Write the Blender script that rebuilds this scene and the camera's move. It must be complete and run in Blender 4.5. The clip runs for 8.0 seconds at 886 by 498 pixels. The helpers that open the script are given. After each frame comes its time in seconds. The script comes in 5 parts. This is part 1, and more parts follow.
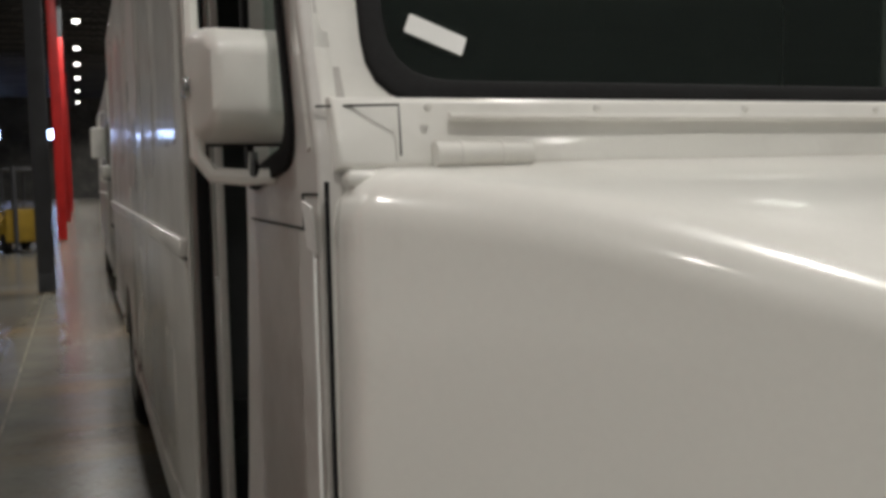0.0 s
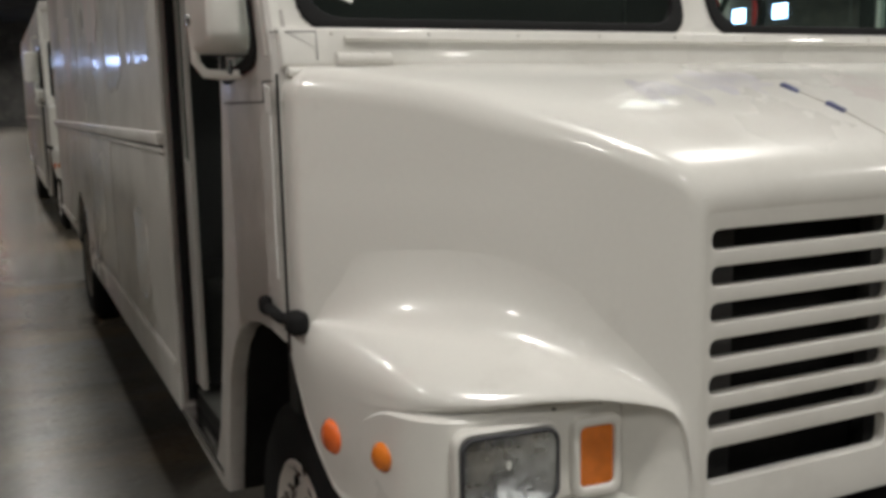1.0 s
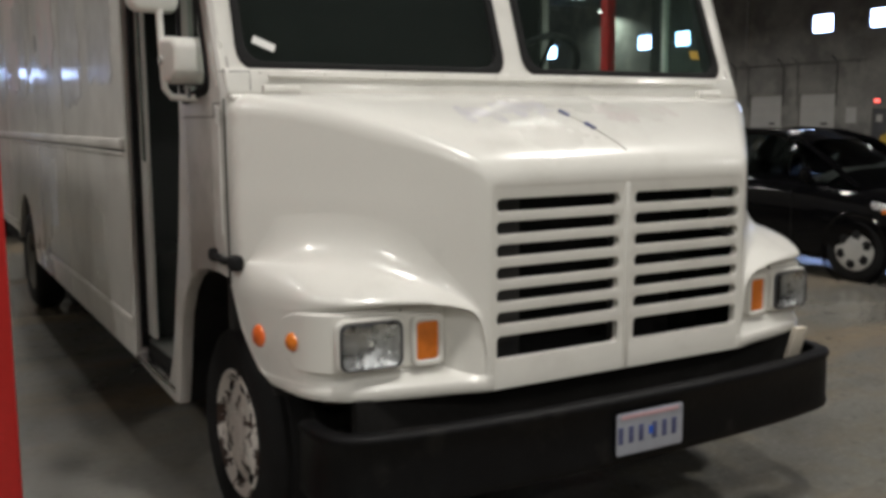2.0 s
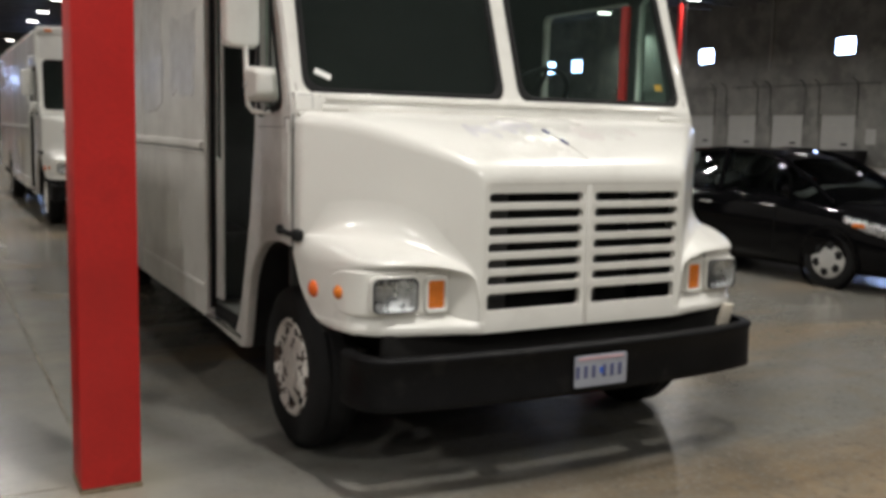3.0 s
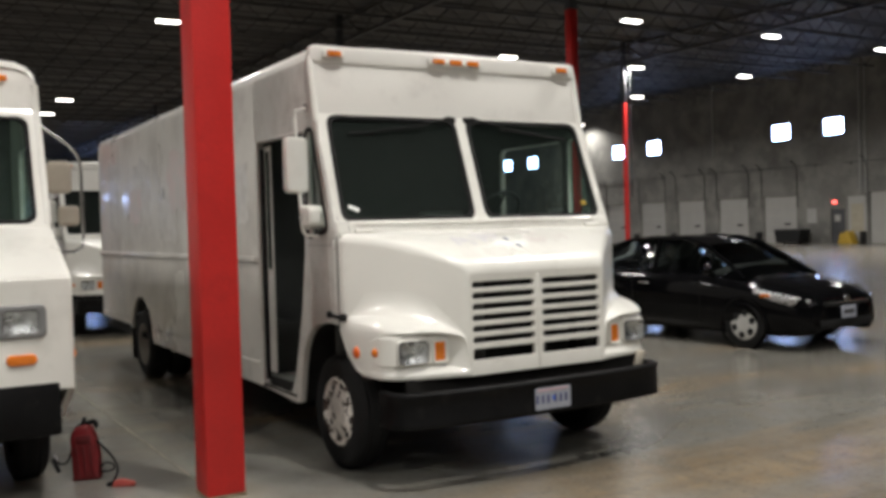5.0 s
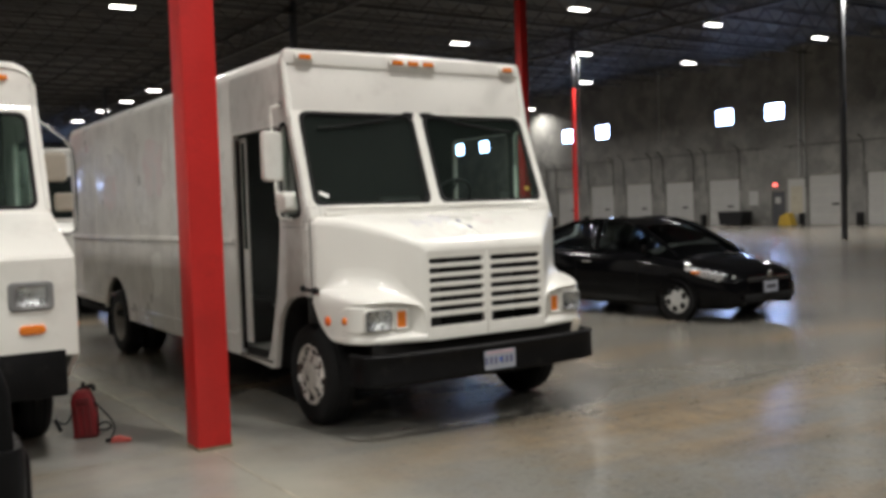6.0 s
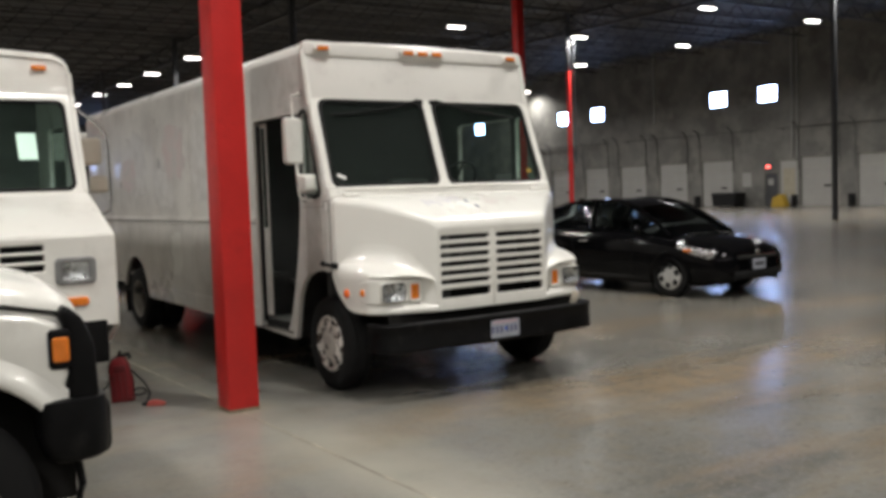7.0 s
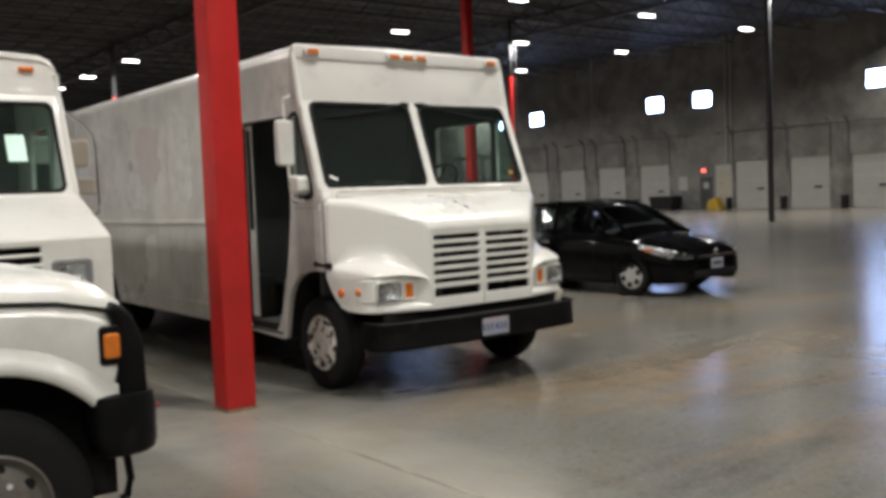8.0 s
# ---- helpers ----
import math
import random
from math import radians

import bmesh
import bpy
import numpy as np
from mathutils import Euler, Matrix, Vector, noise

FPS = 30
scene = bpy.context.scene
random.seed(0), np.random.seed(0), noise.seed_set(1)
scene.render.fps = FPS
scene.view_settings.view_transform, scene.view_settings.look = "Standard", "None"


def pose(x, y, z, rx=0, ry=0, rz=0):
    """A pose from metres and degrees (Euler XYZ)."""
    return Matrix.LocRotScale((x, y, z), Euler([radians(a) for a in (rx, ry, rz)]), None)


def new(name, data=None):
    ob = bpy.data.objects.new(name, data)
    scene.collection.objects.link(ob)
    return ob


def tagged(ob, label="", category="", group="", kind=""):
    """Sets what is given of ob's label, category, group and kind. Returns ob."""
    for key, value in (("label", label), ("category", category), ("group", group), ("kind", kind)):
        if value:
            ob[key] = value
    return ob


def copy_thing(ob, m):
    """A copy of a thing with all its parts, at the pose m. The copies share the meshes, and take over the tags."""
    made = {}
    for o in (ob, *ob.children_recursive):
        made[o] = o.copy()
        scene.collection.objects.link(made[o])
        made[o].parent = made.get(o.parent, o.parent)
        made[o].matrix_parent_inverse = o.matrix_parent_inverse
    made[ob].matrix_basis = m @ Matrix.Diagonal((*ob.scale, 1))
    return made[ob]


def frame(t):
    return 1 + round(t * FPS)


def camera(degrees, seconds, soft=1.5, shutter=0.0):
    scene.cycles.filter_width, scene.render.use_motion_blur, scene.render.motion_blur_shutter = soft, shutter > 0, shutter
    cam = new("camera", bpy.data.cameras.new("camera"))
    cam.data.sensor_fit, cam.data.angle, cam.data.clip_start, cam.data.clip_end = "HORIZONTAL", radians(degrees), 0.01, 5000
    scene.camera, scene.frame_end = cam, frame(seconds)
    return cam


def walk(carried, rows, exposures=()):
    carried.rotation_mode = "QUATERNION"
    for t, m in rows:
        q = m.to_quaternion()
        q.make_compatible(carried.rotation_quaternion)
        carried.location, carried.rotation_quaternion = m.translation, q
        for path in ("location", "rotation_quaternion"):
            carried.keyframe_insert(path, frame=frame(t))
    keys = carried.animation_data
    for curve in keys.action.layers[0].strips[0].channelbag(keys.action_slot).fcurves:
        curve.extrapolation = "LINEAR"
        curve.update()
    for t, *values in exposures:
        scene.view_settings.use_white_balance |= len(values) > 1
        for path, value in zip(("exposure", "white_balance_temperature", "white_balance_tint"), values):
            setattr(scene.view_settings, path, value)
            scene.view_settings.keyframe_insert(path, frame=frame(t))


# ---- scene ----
cam = camera(50.0, 8.0, soft=3.8)
ROWS = [
    (0.0, -1.4880, -0.5010, 1.6650, -20.870, -4.450, 1.250),
    (0.5, -1.6084, -0.9691, 1.5959, -25.703, -6.943, -1.883),
    (1.0, -1.7875, -1.4579, 1.5895, -25.252, -8.750, 1.207),
    (1.5, -1.9586, -1.9912, 1.5804, -30.948, -8.322, 0.189),
    (2.0, -2.1919, -2.5366, 1.5821, -30.116, -7.692, 0.359),
    (3.5, -2.9977, -4.0097, 1.6343, -28.268, -6.976, -1.737),
    (4.0, -3.3224, -4.4344, 1.6671, -27.780, -4.686, 0.439),
    (5.5, -4.1826, -5.7181, 1.7069, -32.651, -1.062, 1.862),
    (6.0, -4.4307, -6.0633, 1.7071, -33.744, -2.410, 1.854),
    (6.5, -4.6263, -6.3708, 1.6972, -32.101, -3.017, 1.910),
    (7.0, -4.8703, -6.4966, 1.6949, -34.072, -3.465, 1.998),
    (7.5, -5.0697, -6.5035, 1.7004, -33.172, -2.913, 2.376),
    (8.0, -5.3558, -6.3509, 1.6797, -37.979, -3.326, 2.183),
]
walk(cam, [(t, pose(x, y, z, 90 + pitch, roll, yaw)) for t, x, y, z, yaw, pitch, roll in ROWS], ((0.0, -0.72), (0.5, -0.66), (1.0, -0.54), (2.0, -0.38), (3.5, 0.02), (4.0, 0.0), (5.5, 0.03), (8.0, 0.0)))

# ---- light ----
world = bpy.data.worlds.new("world")
scene.world = world
world.use_nodes = True
sky = world.node_tree.nodes.new("ShaderNodeTexSky")
sky.sky_type, sky.sun_disc = "NISHITA", False
sky.sun_elevation, sky.sun_rotation = radians(40), radians(120)
world.node_tree.links.new(sky.outputs[0], world.node_tree.nodes["Background"].inputs[0])
world.node_tree.nodes["Background"].inputs[1].default_value = 0.1
scene.view_settings.exposure = 0.0
LAMP, GLOW, DAY = 395.0, 14.0, 32.0       # watts of a high-bay lamp, glow of its lens, glow of the wall windows


# ---- materials ----
def material(name, color, rough=0.5, metal=0.0, vary=0.12, scale=3.0, fine=60.0, bump=0.02, dirt=None, dirt_amount=0.0, dirt_scale=1.5, coat=0.0, rough_vary=0.1, spec=0.5, dirt_edge=None):
    """A surface with stains at one scale, grain at another, and an optional second colour in patches."""
    m = bpy.data.materials.new(name)
    m.use_nodes = True
    n, l = m.node_tree.nodes, m.node_tree.links
    b = n["Principled BSDF"]
    co = n.new("ShaderNodeTexCoord")
    big = n.new("ShaderNodeTexNoise")
    big.inputs["Scale"].default_value, big.inputs["Detail"].default_value = scale, 6
    small = n.new("ShaderNodeTexNoise")
    small.inputs["Scale"].default_value, small.inputs["Detail"].default_value = fine, 3
    l.new(co.outputs["Object"], big.inputs["Vector"])
    l.new(co.outputs["Object"], small.inputs["Vector"])
    ramp = n.new("ShaderNodeValToRGB")
    ramp.color_ramp.elements[0].position, ramp.color_ramp.elements[1].position = 0.3, 0.7
    ramp.color_ramp.elements[0].color = (*[max(0, c * (1 - vary)) for c in color], 1)
    ramp.color_ramp.elements[1].color = (*[min(1, c * (1 + vary)) for c in color], 1)
    mixf = n.new("ShaderNodeMath")
    mixf.operation = "MULTIPLY_ADD"
    mixf.inputs[1].default_value, mixf.inputs[2].default_value = 0.35, 0.32
    l.new(small.outputs["Fac"], mixf.inputs[0])
    addf = n.new("ShaderNodeMath")
    addf.operation = "MULTIPLY"
    l.new(big.outputs["Fac"], addf.inputs[0])
    l.new(mixf.outputs[0], addf.inputs[1])
    dbl = n.new("ShaderNodeMath")
    dbl.operation, dbl.inputs[1].default_value = "MULTIPLY", 2.0
    l.new(addf.outputs[0], dbl.inputs[0])
    l.new(dbl.outputs[0], ramp.inputs[0])
    out = ramp.outputs[0]
    if dirt:
        spot = n.new("ShaderNodeTexNoise")
        spot.inputs["Scale"].default_value, spot.inputs["Detail"].default_value = dirt_scale, 8
        spot.inputs["Roughness"].default_value = 0.65
        l.new(co.outputs["Object"], spot.inputs["Vector"])
        mask = n.new("ShaderNodeValToRGB")
        mask.color_ramp.elements[0].position, mask.color_ramp.elements[1].position = dirt_edge or (0.62 - 0.3 * dirt_amount, 0.78 - 0.2 * dirt_amount)
        l.new(spot.outputs["Fac"], mask.inputs[0])
        mx = n.new("ShaderNodeMix")
        mx.data_type = "RGBA"
        l.new(mask.outputs[0], mx.inputs["Factor"])
        l.new(out, mx.inputs["A"])
        mx.inputs["B"].default_value = (*dirt, 1)
        out = mx.outputs["Result"]
    l.new(out, b.inputs["Base Color"])
    rr = n.new("ShaderNodeMapRange")
    rr.inputs["To Min"].default_value, rr.inputs["To Max"].default_value = max(0.02, rough - rough_vary), min(1, rough + rough_vary)
    l.new(big.outputs["Fac"], rr.inputs["Value"])
    l.new(rr.outputs[0], b.inputs["Roughness"])
    b.inputs["Metallic"].default_value = metal
    b.inputs["Specular IOR Level"].default_value = spec
    b.inputs["Coat Weight"].default_value = coat
    b.inputs["Coat Roughness"].default_value = 0.08
    if bump:
        bp = n.new("ShaderNodeBump")
        bp.inputs["Strength"].default_value, bp.inputs["Distance"].default_value = bump, 0.02
        l.new(small.outputs["Fac"], bp.inputs["Height"])
        l.new(bp.outputs[0], b.inputs["Normal"])
    return m


def glow(name, color, strength):
    m = bpy.data.materials.new(name)
    m.use_nodes = True
    b = m.node_tree.nodes["Principled BSDF"]
    b.inputs["Base Color"].default_value = (0.8, 0.8, 0.8, 1)
    b.inputs["Emission Color"].default_value, b.inputs["Emission Strength"].default_value = (*color, 1), strength
    return m


def glass(name, tint, rough=0.02, ior=1.45, dust_veil=0.0):
    m = bpy.data.materials.new(name)
    m.use_nodes = True
    b = m.node_tree.nodes["Principled BSDF"]
    b.inputs["Base Color"].default_value = (*tint, 1)
    b.inputs["Roughness"].default_value, b.inputs["IOR"].default_value = rough, ior
    # diffuse share paints the hall's reflection on the panes together with their dust
    b.inputs["Transmission Weight"].default_value = 1.0 - dust_veil
    m["look"] = "Transmission"
    return m


WHITE = material("white_van_paint", (0.79, 0.78, 0.735), 0.30, 0, 0.03, 0.9, 90, 0.012, dirt=(0.68, 0.665, 0.62), dirt_amount=0.35, dirt_scale=2.2, coat=0.6)
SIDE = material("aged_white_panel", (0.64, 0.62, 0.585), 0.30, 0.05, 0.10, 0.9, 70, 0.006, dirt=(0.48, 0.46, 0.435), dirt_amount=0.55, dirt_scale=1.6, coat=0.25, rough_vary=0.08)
# cab side: smudges plus the shade of its grazing light, both in the colour
GRIMY_SHADED = material("shaded_grimy_white_cab", (0.54, 0.52, 0.49), 0.42, 0.0, 0.10, 1.2, 70, 0.01, dirt=(0.40, 0.375, 0.345), dirt_amount=0.5, dirt_scale=4, coat=0.15)
GHOST = material("faded_decal_shadow", (0.68, 0.665, 0.64), 0.32, 0.0, 0.08, 3, 60, 0.01, dirt=(0.54, 0.52, 0.49), dirt_amount=0.7, dirt_scale=5, coat=0.45)
PINK = material("faded_red_decal", (0.60, 0.48, 0.47), 0.40, 0, 0.15, 5, 60, 0.01, dirt=(0.50, 0.48, 0.46), dirt_amount=0.9, dirt_scale=5)
BLUEISH = material("faded_blue_decal", (0.63, 0.615, 0.655), 0.30, 0, 0.1, 5, 60, 0.01, dirt=(0.745, 0.735, 0.69), dirt_amount=0.72, dirt_scale=9, coat=0.6)
ROSY = material("faded_pink_decal", (0.68, 0.63, 0.605), 0.30, 0, 0.1, 5, 60, 0.01, dirt=(0.745, 0.735, 0.69), dirt_amount=0.72, dirt_scale=9, coat=0.6)
# cream of the bumper brace; on mirrors, white with shade mixed into the colour
IVORY = material("cream_and_shaded_white", (0.60, 0.55, 0.46), 0.5, 0, 0.06, 5, 60, 0.01)
BROW = material("dull_white_paint", (0.70, 0.685, 0.65), 0.52, 0, 0.03, 0.9, 60, 0.01, dirt=(0.60, 0.58, 0.55), dirt_amount=0.3, dirt_scale=3, spec=0.3)
BLACK = material("black_rubber", (0.010, 0.010, 0.0105), 0.8, 0, 0.3, 8, 120, 0.06, spec=0.25)
BUMPER = material("black_bumper_paint", (0.005, 0.005, 0.0055), 0.5, 0, 0.35, 3, 40, 0.06, dirt=(0.02, 0.019, 0.018), dirt_amount=0.12, dirt_scale=4, spec=0.14)
DARK = material("dark_underbody", (0.012, 0.0115, 0.011), 0.85, 0, 0.4, 4, 50, 0.1, spec=0.2)
CABIN = material("dark_cabin_trim", (0.12, 0.125, 0.122), 0.6, 0, 0.3, 4, 60, 0.05)
# interior shade put into the colour, far darker than the cabin trim
SHADE = material("shaded_cabin_grey", (0.020, 0.021, 0.020), 0.7, 0, 0.3, 4, 60, 0.05)
CABINGREY = material("grey_cabin_floor", (0.095, 0.10, 0.092), 0.6, 0, 0.2, 4, 60, 0.05, dirt=(0.05, 0.05, 0.045), dirt_amount=0.4)
RIM = material("chipped_white_rim", (0.80, 0.765, 0.72), 0.55, 0.0, 0.10, 6, 60, 0.04, dirt=(0.050, 0.028, 0.020), dirt_scale=11, dirt_edge=(0.525, 0.55))
DULLRIM = material("dusty_white_rim", (0.36, 0.345, 0.315), 0.7, 0.0, 0.15, 6, 60, 0.04, dirt=(0.22, 0.20, 0.17), dirt_amount=0.5, dirt_scale=5)
STEEL = material("bright_steel", (0.62, 0.62, 0.62), 0.22, 1.0, 0.08, 6, 80, 0.01)
CHROME = material("headlight_reflector", (0.60, 0.61, 0.62), 0.28, 1.0, 0.3, 25, 40, 0.25, rough_vary=0.08)
AMBER = material("amber_lens", (0.75, 0.20, 0.02), 0.22, 0, 0.12, 30, 200, 0.05, coat=0.5)
ORANGE = material("orange_reflector", (0.85, 0.16, 0.03), 0.25, 0, 0.1, 30, 200, 0.05, coat=0.5)
REDPAINT = material("red_column_paint", (0.56, 0.017, 0.015), 0.5, 0, 0.14, 1.6, 50, 0.03, dirt=(0.44, 0.013, 0.012), dirt_amount=0.25, dirt_scale=2.5)
GREYPAINT = material("grey_column_paint", (0.052, 0.054, 0.060), 0.55, 0.1, 0.2, 2, 40, 0.03)
LENS = glass("clear_lens", (0.93, 0.95, 0.95), 0.03)
TINTED = glass("tinted_glass", (0.60, 0.72, 0.67), 0.015, 1.45, 0.011)
CLEAR = glass("green_glass", (0.68, 0.86, 0.79), 0.015, 1.45, 0.006)
PAPER = material("white_paper", (0.82, 0.82, 0.80), 0.8, 0, 0.04, 20, 200, 0.01)
INK = material("dark_blue_ink", (0.08, 0.09, 0.20), 0.6, 0, 0.2, 30, 200, 0.0)
PLATE = material("plate_white", (0.33, 0.35, 0.405), 0.4, 0, 0.08, 20, 200, 0.01)
CARPAINT = material("black_car_paint", (0.003, 0.003, 0.0035), 0.06, 0, 0.2, 6, 200, 0.0, rough_vary=0.02, spec=0.2)
CARGLASS = glass("car_window_glass", (0.15, 0.185, 0.175), 0.03, 1.25)
WALLGREY = material("grey_precast_concrete", (0.140, 0.137, 0.128), 0.85, 0, 0.30, 0.5, 9, 0.08, dirt=(0.215, 0.21, 0.19), dirt_amount=0.5, dirt_scale=0.8)
DOORWHITE = material("white_dock_door", (0.33, 0.325, 0.31), 0.5, 0, 0.06, 1.2, 30, 0.02)
DECK = material("dark_roof_deck", (0.088, 0.087, 0.086), 0.60, 0.05, 0.3, 0.5, 10, 0.02, rough_vary=0.05, spec=0.04)
TRUSS = material("dark_steel_joist", (0.046, 0.045, 0.045), 0.6, 0.1, 0.2, 2, 30, 0.03)
PIPE = material("grey_conduit", (0.30, 0.30, 0.29), 0.5, 0.3, 0.1, 3, 30, 0.02)
TRACK = material("dull_steel_track", (0.085, 0.084, 0.08), 0.6, 0.2, 0.2, 3, 30, 0.02)
LAMPGLOW = glow("lamp_glow", (1.0, 0.965, 0.91), GLOW)
DAYGLOW = glow("window_glow", (0.42, 0.57, 1.0), DAY)
REDGLOW = glow("exit_glow", (1.0, 0.05, 0.03), 3.0)
YELLOW = material("yellow_plastic", (0.36, 0.23, 0.02), 0.5, 0, 0.15, 5, 60, 0.03)
REDTOOL = material("red_enamel", (0.19, 0.010, 0.014), 0.55, 0, 0.2, 6, 60, 0.03, dirt=(0.11, 0.012, 0.012), dirt_amount=0.5, dirt_scale=9)
DARKRED = material("dark_red_plastic", (0.11, 0.008, 0.010), 0.55, 0, 0.2, 6, 60, 0.03)
CLAMPRED = material("faded_red_plastic", (0.42, 0.075, 0.06), 0.6, 0, 0.2, 10, 60, 0.03)


def concrete_floor():
    """Polished slab: mottled grey with brown traffic stains and a worn gloss."""
    m = material("polished_concrete", (0.150, 0.146, 0.132), 0.235, 0, 0.18, 0.5, 22, 0.0, rough_vary=0.03, spec=0.30)
    n, l = m.node_tree.nodes, m.node_tree.links
    b = n["Principled BSDF"]
    co = n.new("ShaderNodeTexCoord")
    old = b.inputs["Base Color"].links[0].from_socket
    for scale, stretch, lo, hi, color in ((0.20, (0.8, 3.0, 1.0), 0.48, 0.70, (0.30, 0.185, 0.070)), (0.5, (0.5, 2.2, 1.0), 0.50, 0.72, (0.056, 0.054, 0.048)), (1.8, (1.0, 0.4, 1.0), 0.55, 0.80, (0.085, 0.080, 0.070)), (0.35, (1, 1, 1), 0.55, 0.85, (0.190, 0.183, 0.166)), (5.0, (1.0, 0.7, 1.0), 0.45, 0.75, (0.150, 0.132, 0.100)), (14.0, (1, 1, 1), 0.55, 0.75, (0.080, 0.075, 0.066)), (30.0, (1, 1, 1), 0.54, 0.74, (0.21, 0.20, 0.175))):
        mp = n.new("ShaderNodeMapping")
        mp.inputs["Scale"].default_value = stretch
        ns = n.new("ShaderNodeTexNoise")
        ns.inputs["Scale"].default_value, ns.inputs["Detail"].default_value, ns.inputs["Roughness"].default_value = scale, 7, 0.6
        rg = n.new("ShaderNodeMapRange")
        rg.inputs["From Min"].default_value, rg.inputs["From Max"].default_value, rg.inputs["To Max"].default_value = lo, hi, 0.8
        mx = n.new("ShaderNodeMix")
        mx.data_type = "RGBA"
        l.new(co.outputs["Object"], mp.inputs["Vector"])
        l.new(mp.outputs[0], ns.inputs["Vector"])
        l.new(ns.outputs["Fac"], rg.inputs["Value"])
        l.new(rg.outputs[0], mx.inputs["Factor"])
        l.new(old, mx.inputs["A"])
        mx.inputs["B"].default_value = (*color, 1)
        old = mx.outputs["Result"]
    # pale dust along the sawn joint
    sep, off, dist, band, grit, mul, mx = (n.new("ShaderNode" + k) for k in ("SeparateXYZ", "Math", "Math", "MapRange", "TexNoise", "Math", "Mix"))
    off.operation, off.inputs[1].default_value = "ADD", 2.02
    dist.operation = "ABSOLUTE"
    band.inputs["From Min"].default_value, band.inputs["From Max"].default_value = 0.02, 0.34
    band.inputs["To Min"].default_value, band.inputs["To Max"].default_value = 1.0, 0.0
    grit.inputs["Scale"].default_value, grit.inputs["Detail"].default_value = 2.5, 6
    mul.operation = "MULTIPLY"
    mx.data_type = "RGBA"
    l.new(co.outputs["Object"], sep.inputs[0])
    l.new(sep.outputs["X"], off.inputs[0])
    l.new(off.outputs[0], dist.inputs[0])
    l.new(dist.outputs[0], band.inputs["Value"])
    l.new(co.outputs["Object"], grit.inputs["Vector"])
    l.new(band.outputs[0], mul.inputs[0])
    l.new(grit.outputs["Fac"], mul.inputs[1])
    l.new(mul.outputs[0], mx.inputs["Factor"])
    l.new(old, mx.inputs["A"])
    mx.inputs["B"].default_value = (0.34, 0.325, 0.27, 1)
    old = mx.outputs["Result"]
    # dusty patches swept together round the column; the wide bay patch also paints lamplight
    for centre, size, color, most in (((-2.3, 0.3, 0), (0.55, 0.42, 1.0), (0.30, 0.293, 0.268), 0.95), ((-2.03, 0.76, 0), (3.6, 3.6, 1.0), (0.30, 0.265, 0.19), 1.3), ((-1.95, -1.3, 0), (2.0, 0.45, 1.0), (0.31, 0.295, 0.245), 1.0)):
        mp, far, fall, rag, cut, mx = (n.new("ShaderNode" + k) for k in ("Mapping", "VectorMath", "MapRange", "TexNoise", "Math", "Mix"))
        mp.inputs["Location"].default_value = [-c * f for c, f in zip(centre, size)]
        mp.inputs["Scale"].default_value = size
        far.operation = "LENGTH"
        fall.inputs["From Min"].default_value, fall.inputs["From Max"].default_value = 0.35, 1.3
        fall.inputs["To Min"].default_value, fall.inputs["To Max"].default_value = most, 0.0
        rag.inputs["Scale"].default_value, rag.inputs["Detail"].default_value = 1.7, 7
        cut.operation = "MULTIPLY"
        mx.data_type = "RGBA"
        l.new(co.outputs["Object"], mp.inputs["Vector"])
        l.new(mp.outputs[0], far.inputs[0])
        l.new(far.outputs["Value"], fall.inputs["Value"])
        l.new(co.outputs["Object"], rag.inputs["Vector"])
        l.new(fall.outputs[0], cut.inputs[0])
        l.new(rag.outputs["Fac"], cut.inputs[1])
        l.new(cut.outputs[0], mx.inputs["Factor"])
        l.new(old, mx.inputs["A"])
        mx.inputs["B"].default_value = (*color, 1)
        old = mx.outputs["Result"]
    # dark arc before the bumper: van shadow painted in along with smeared tyre rubber
    for centre, radius, half, most in (((0.25, 2.05, 0), 2.02, 0.32, 0.8),):
        mp, far, off, ab, fall, rag, cut, mx = (n.new("ShaderNode" + k) for k in ("Mapping", "VectorMath", "Math", "Math", "MapRange", "TexNoise", "Math", "Mix"))
        mp.inputs["Location"].default_value = [-c for c in centre]
        far.operation, off.operation, ab.operation, cut.operation = "LENGTH", "SUBTRACT", "ABSOLUTE", "MULTIPLY"
        off.inputs[1].default_value = radius
        fall.inputs["From Max"].default_value, fall.inputs["To Min"].default_value, fall.inputs["To Max"].default_value = half, most, 0.0
        rag.inputs["Scale"].default_value, rag.inputs["Detail"].default_value = 1.3, 6
        mx.data_type = "RGBA"
        l.new(co.outputs["Object"], mp.inputs["Vector"])
        l.new(mp.outputs[0], far.inputs[0])
        l.new(far.outputs["Value"], off.inputs[0])
        l.new(off.outputs[0], ab.inputs[0])
        l.new(ab.outputs[0], fall.inputs["Value"])
        l.new(co.outputs["Object"], rag.inputs["Vector"])
        l.new(fall.outputs[0], cut.inputs[0])
        l.new(rag.outputs["Fac"], cut.inputs[1])
        l.new(cut.outputs[0], mx.inputs["Factor"])
        l.new(old, mx.inputs["A"])
        mx.inputs["B"].default_value = (0.030, 0.029, 0.027, 1)
        old = mx.outputs["Result"]
    l.new(old, b.inputs["Base Color"])
    return m


FLOOR = concrete_floor()


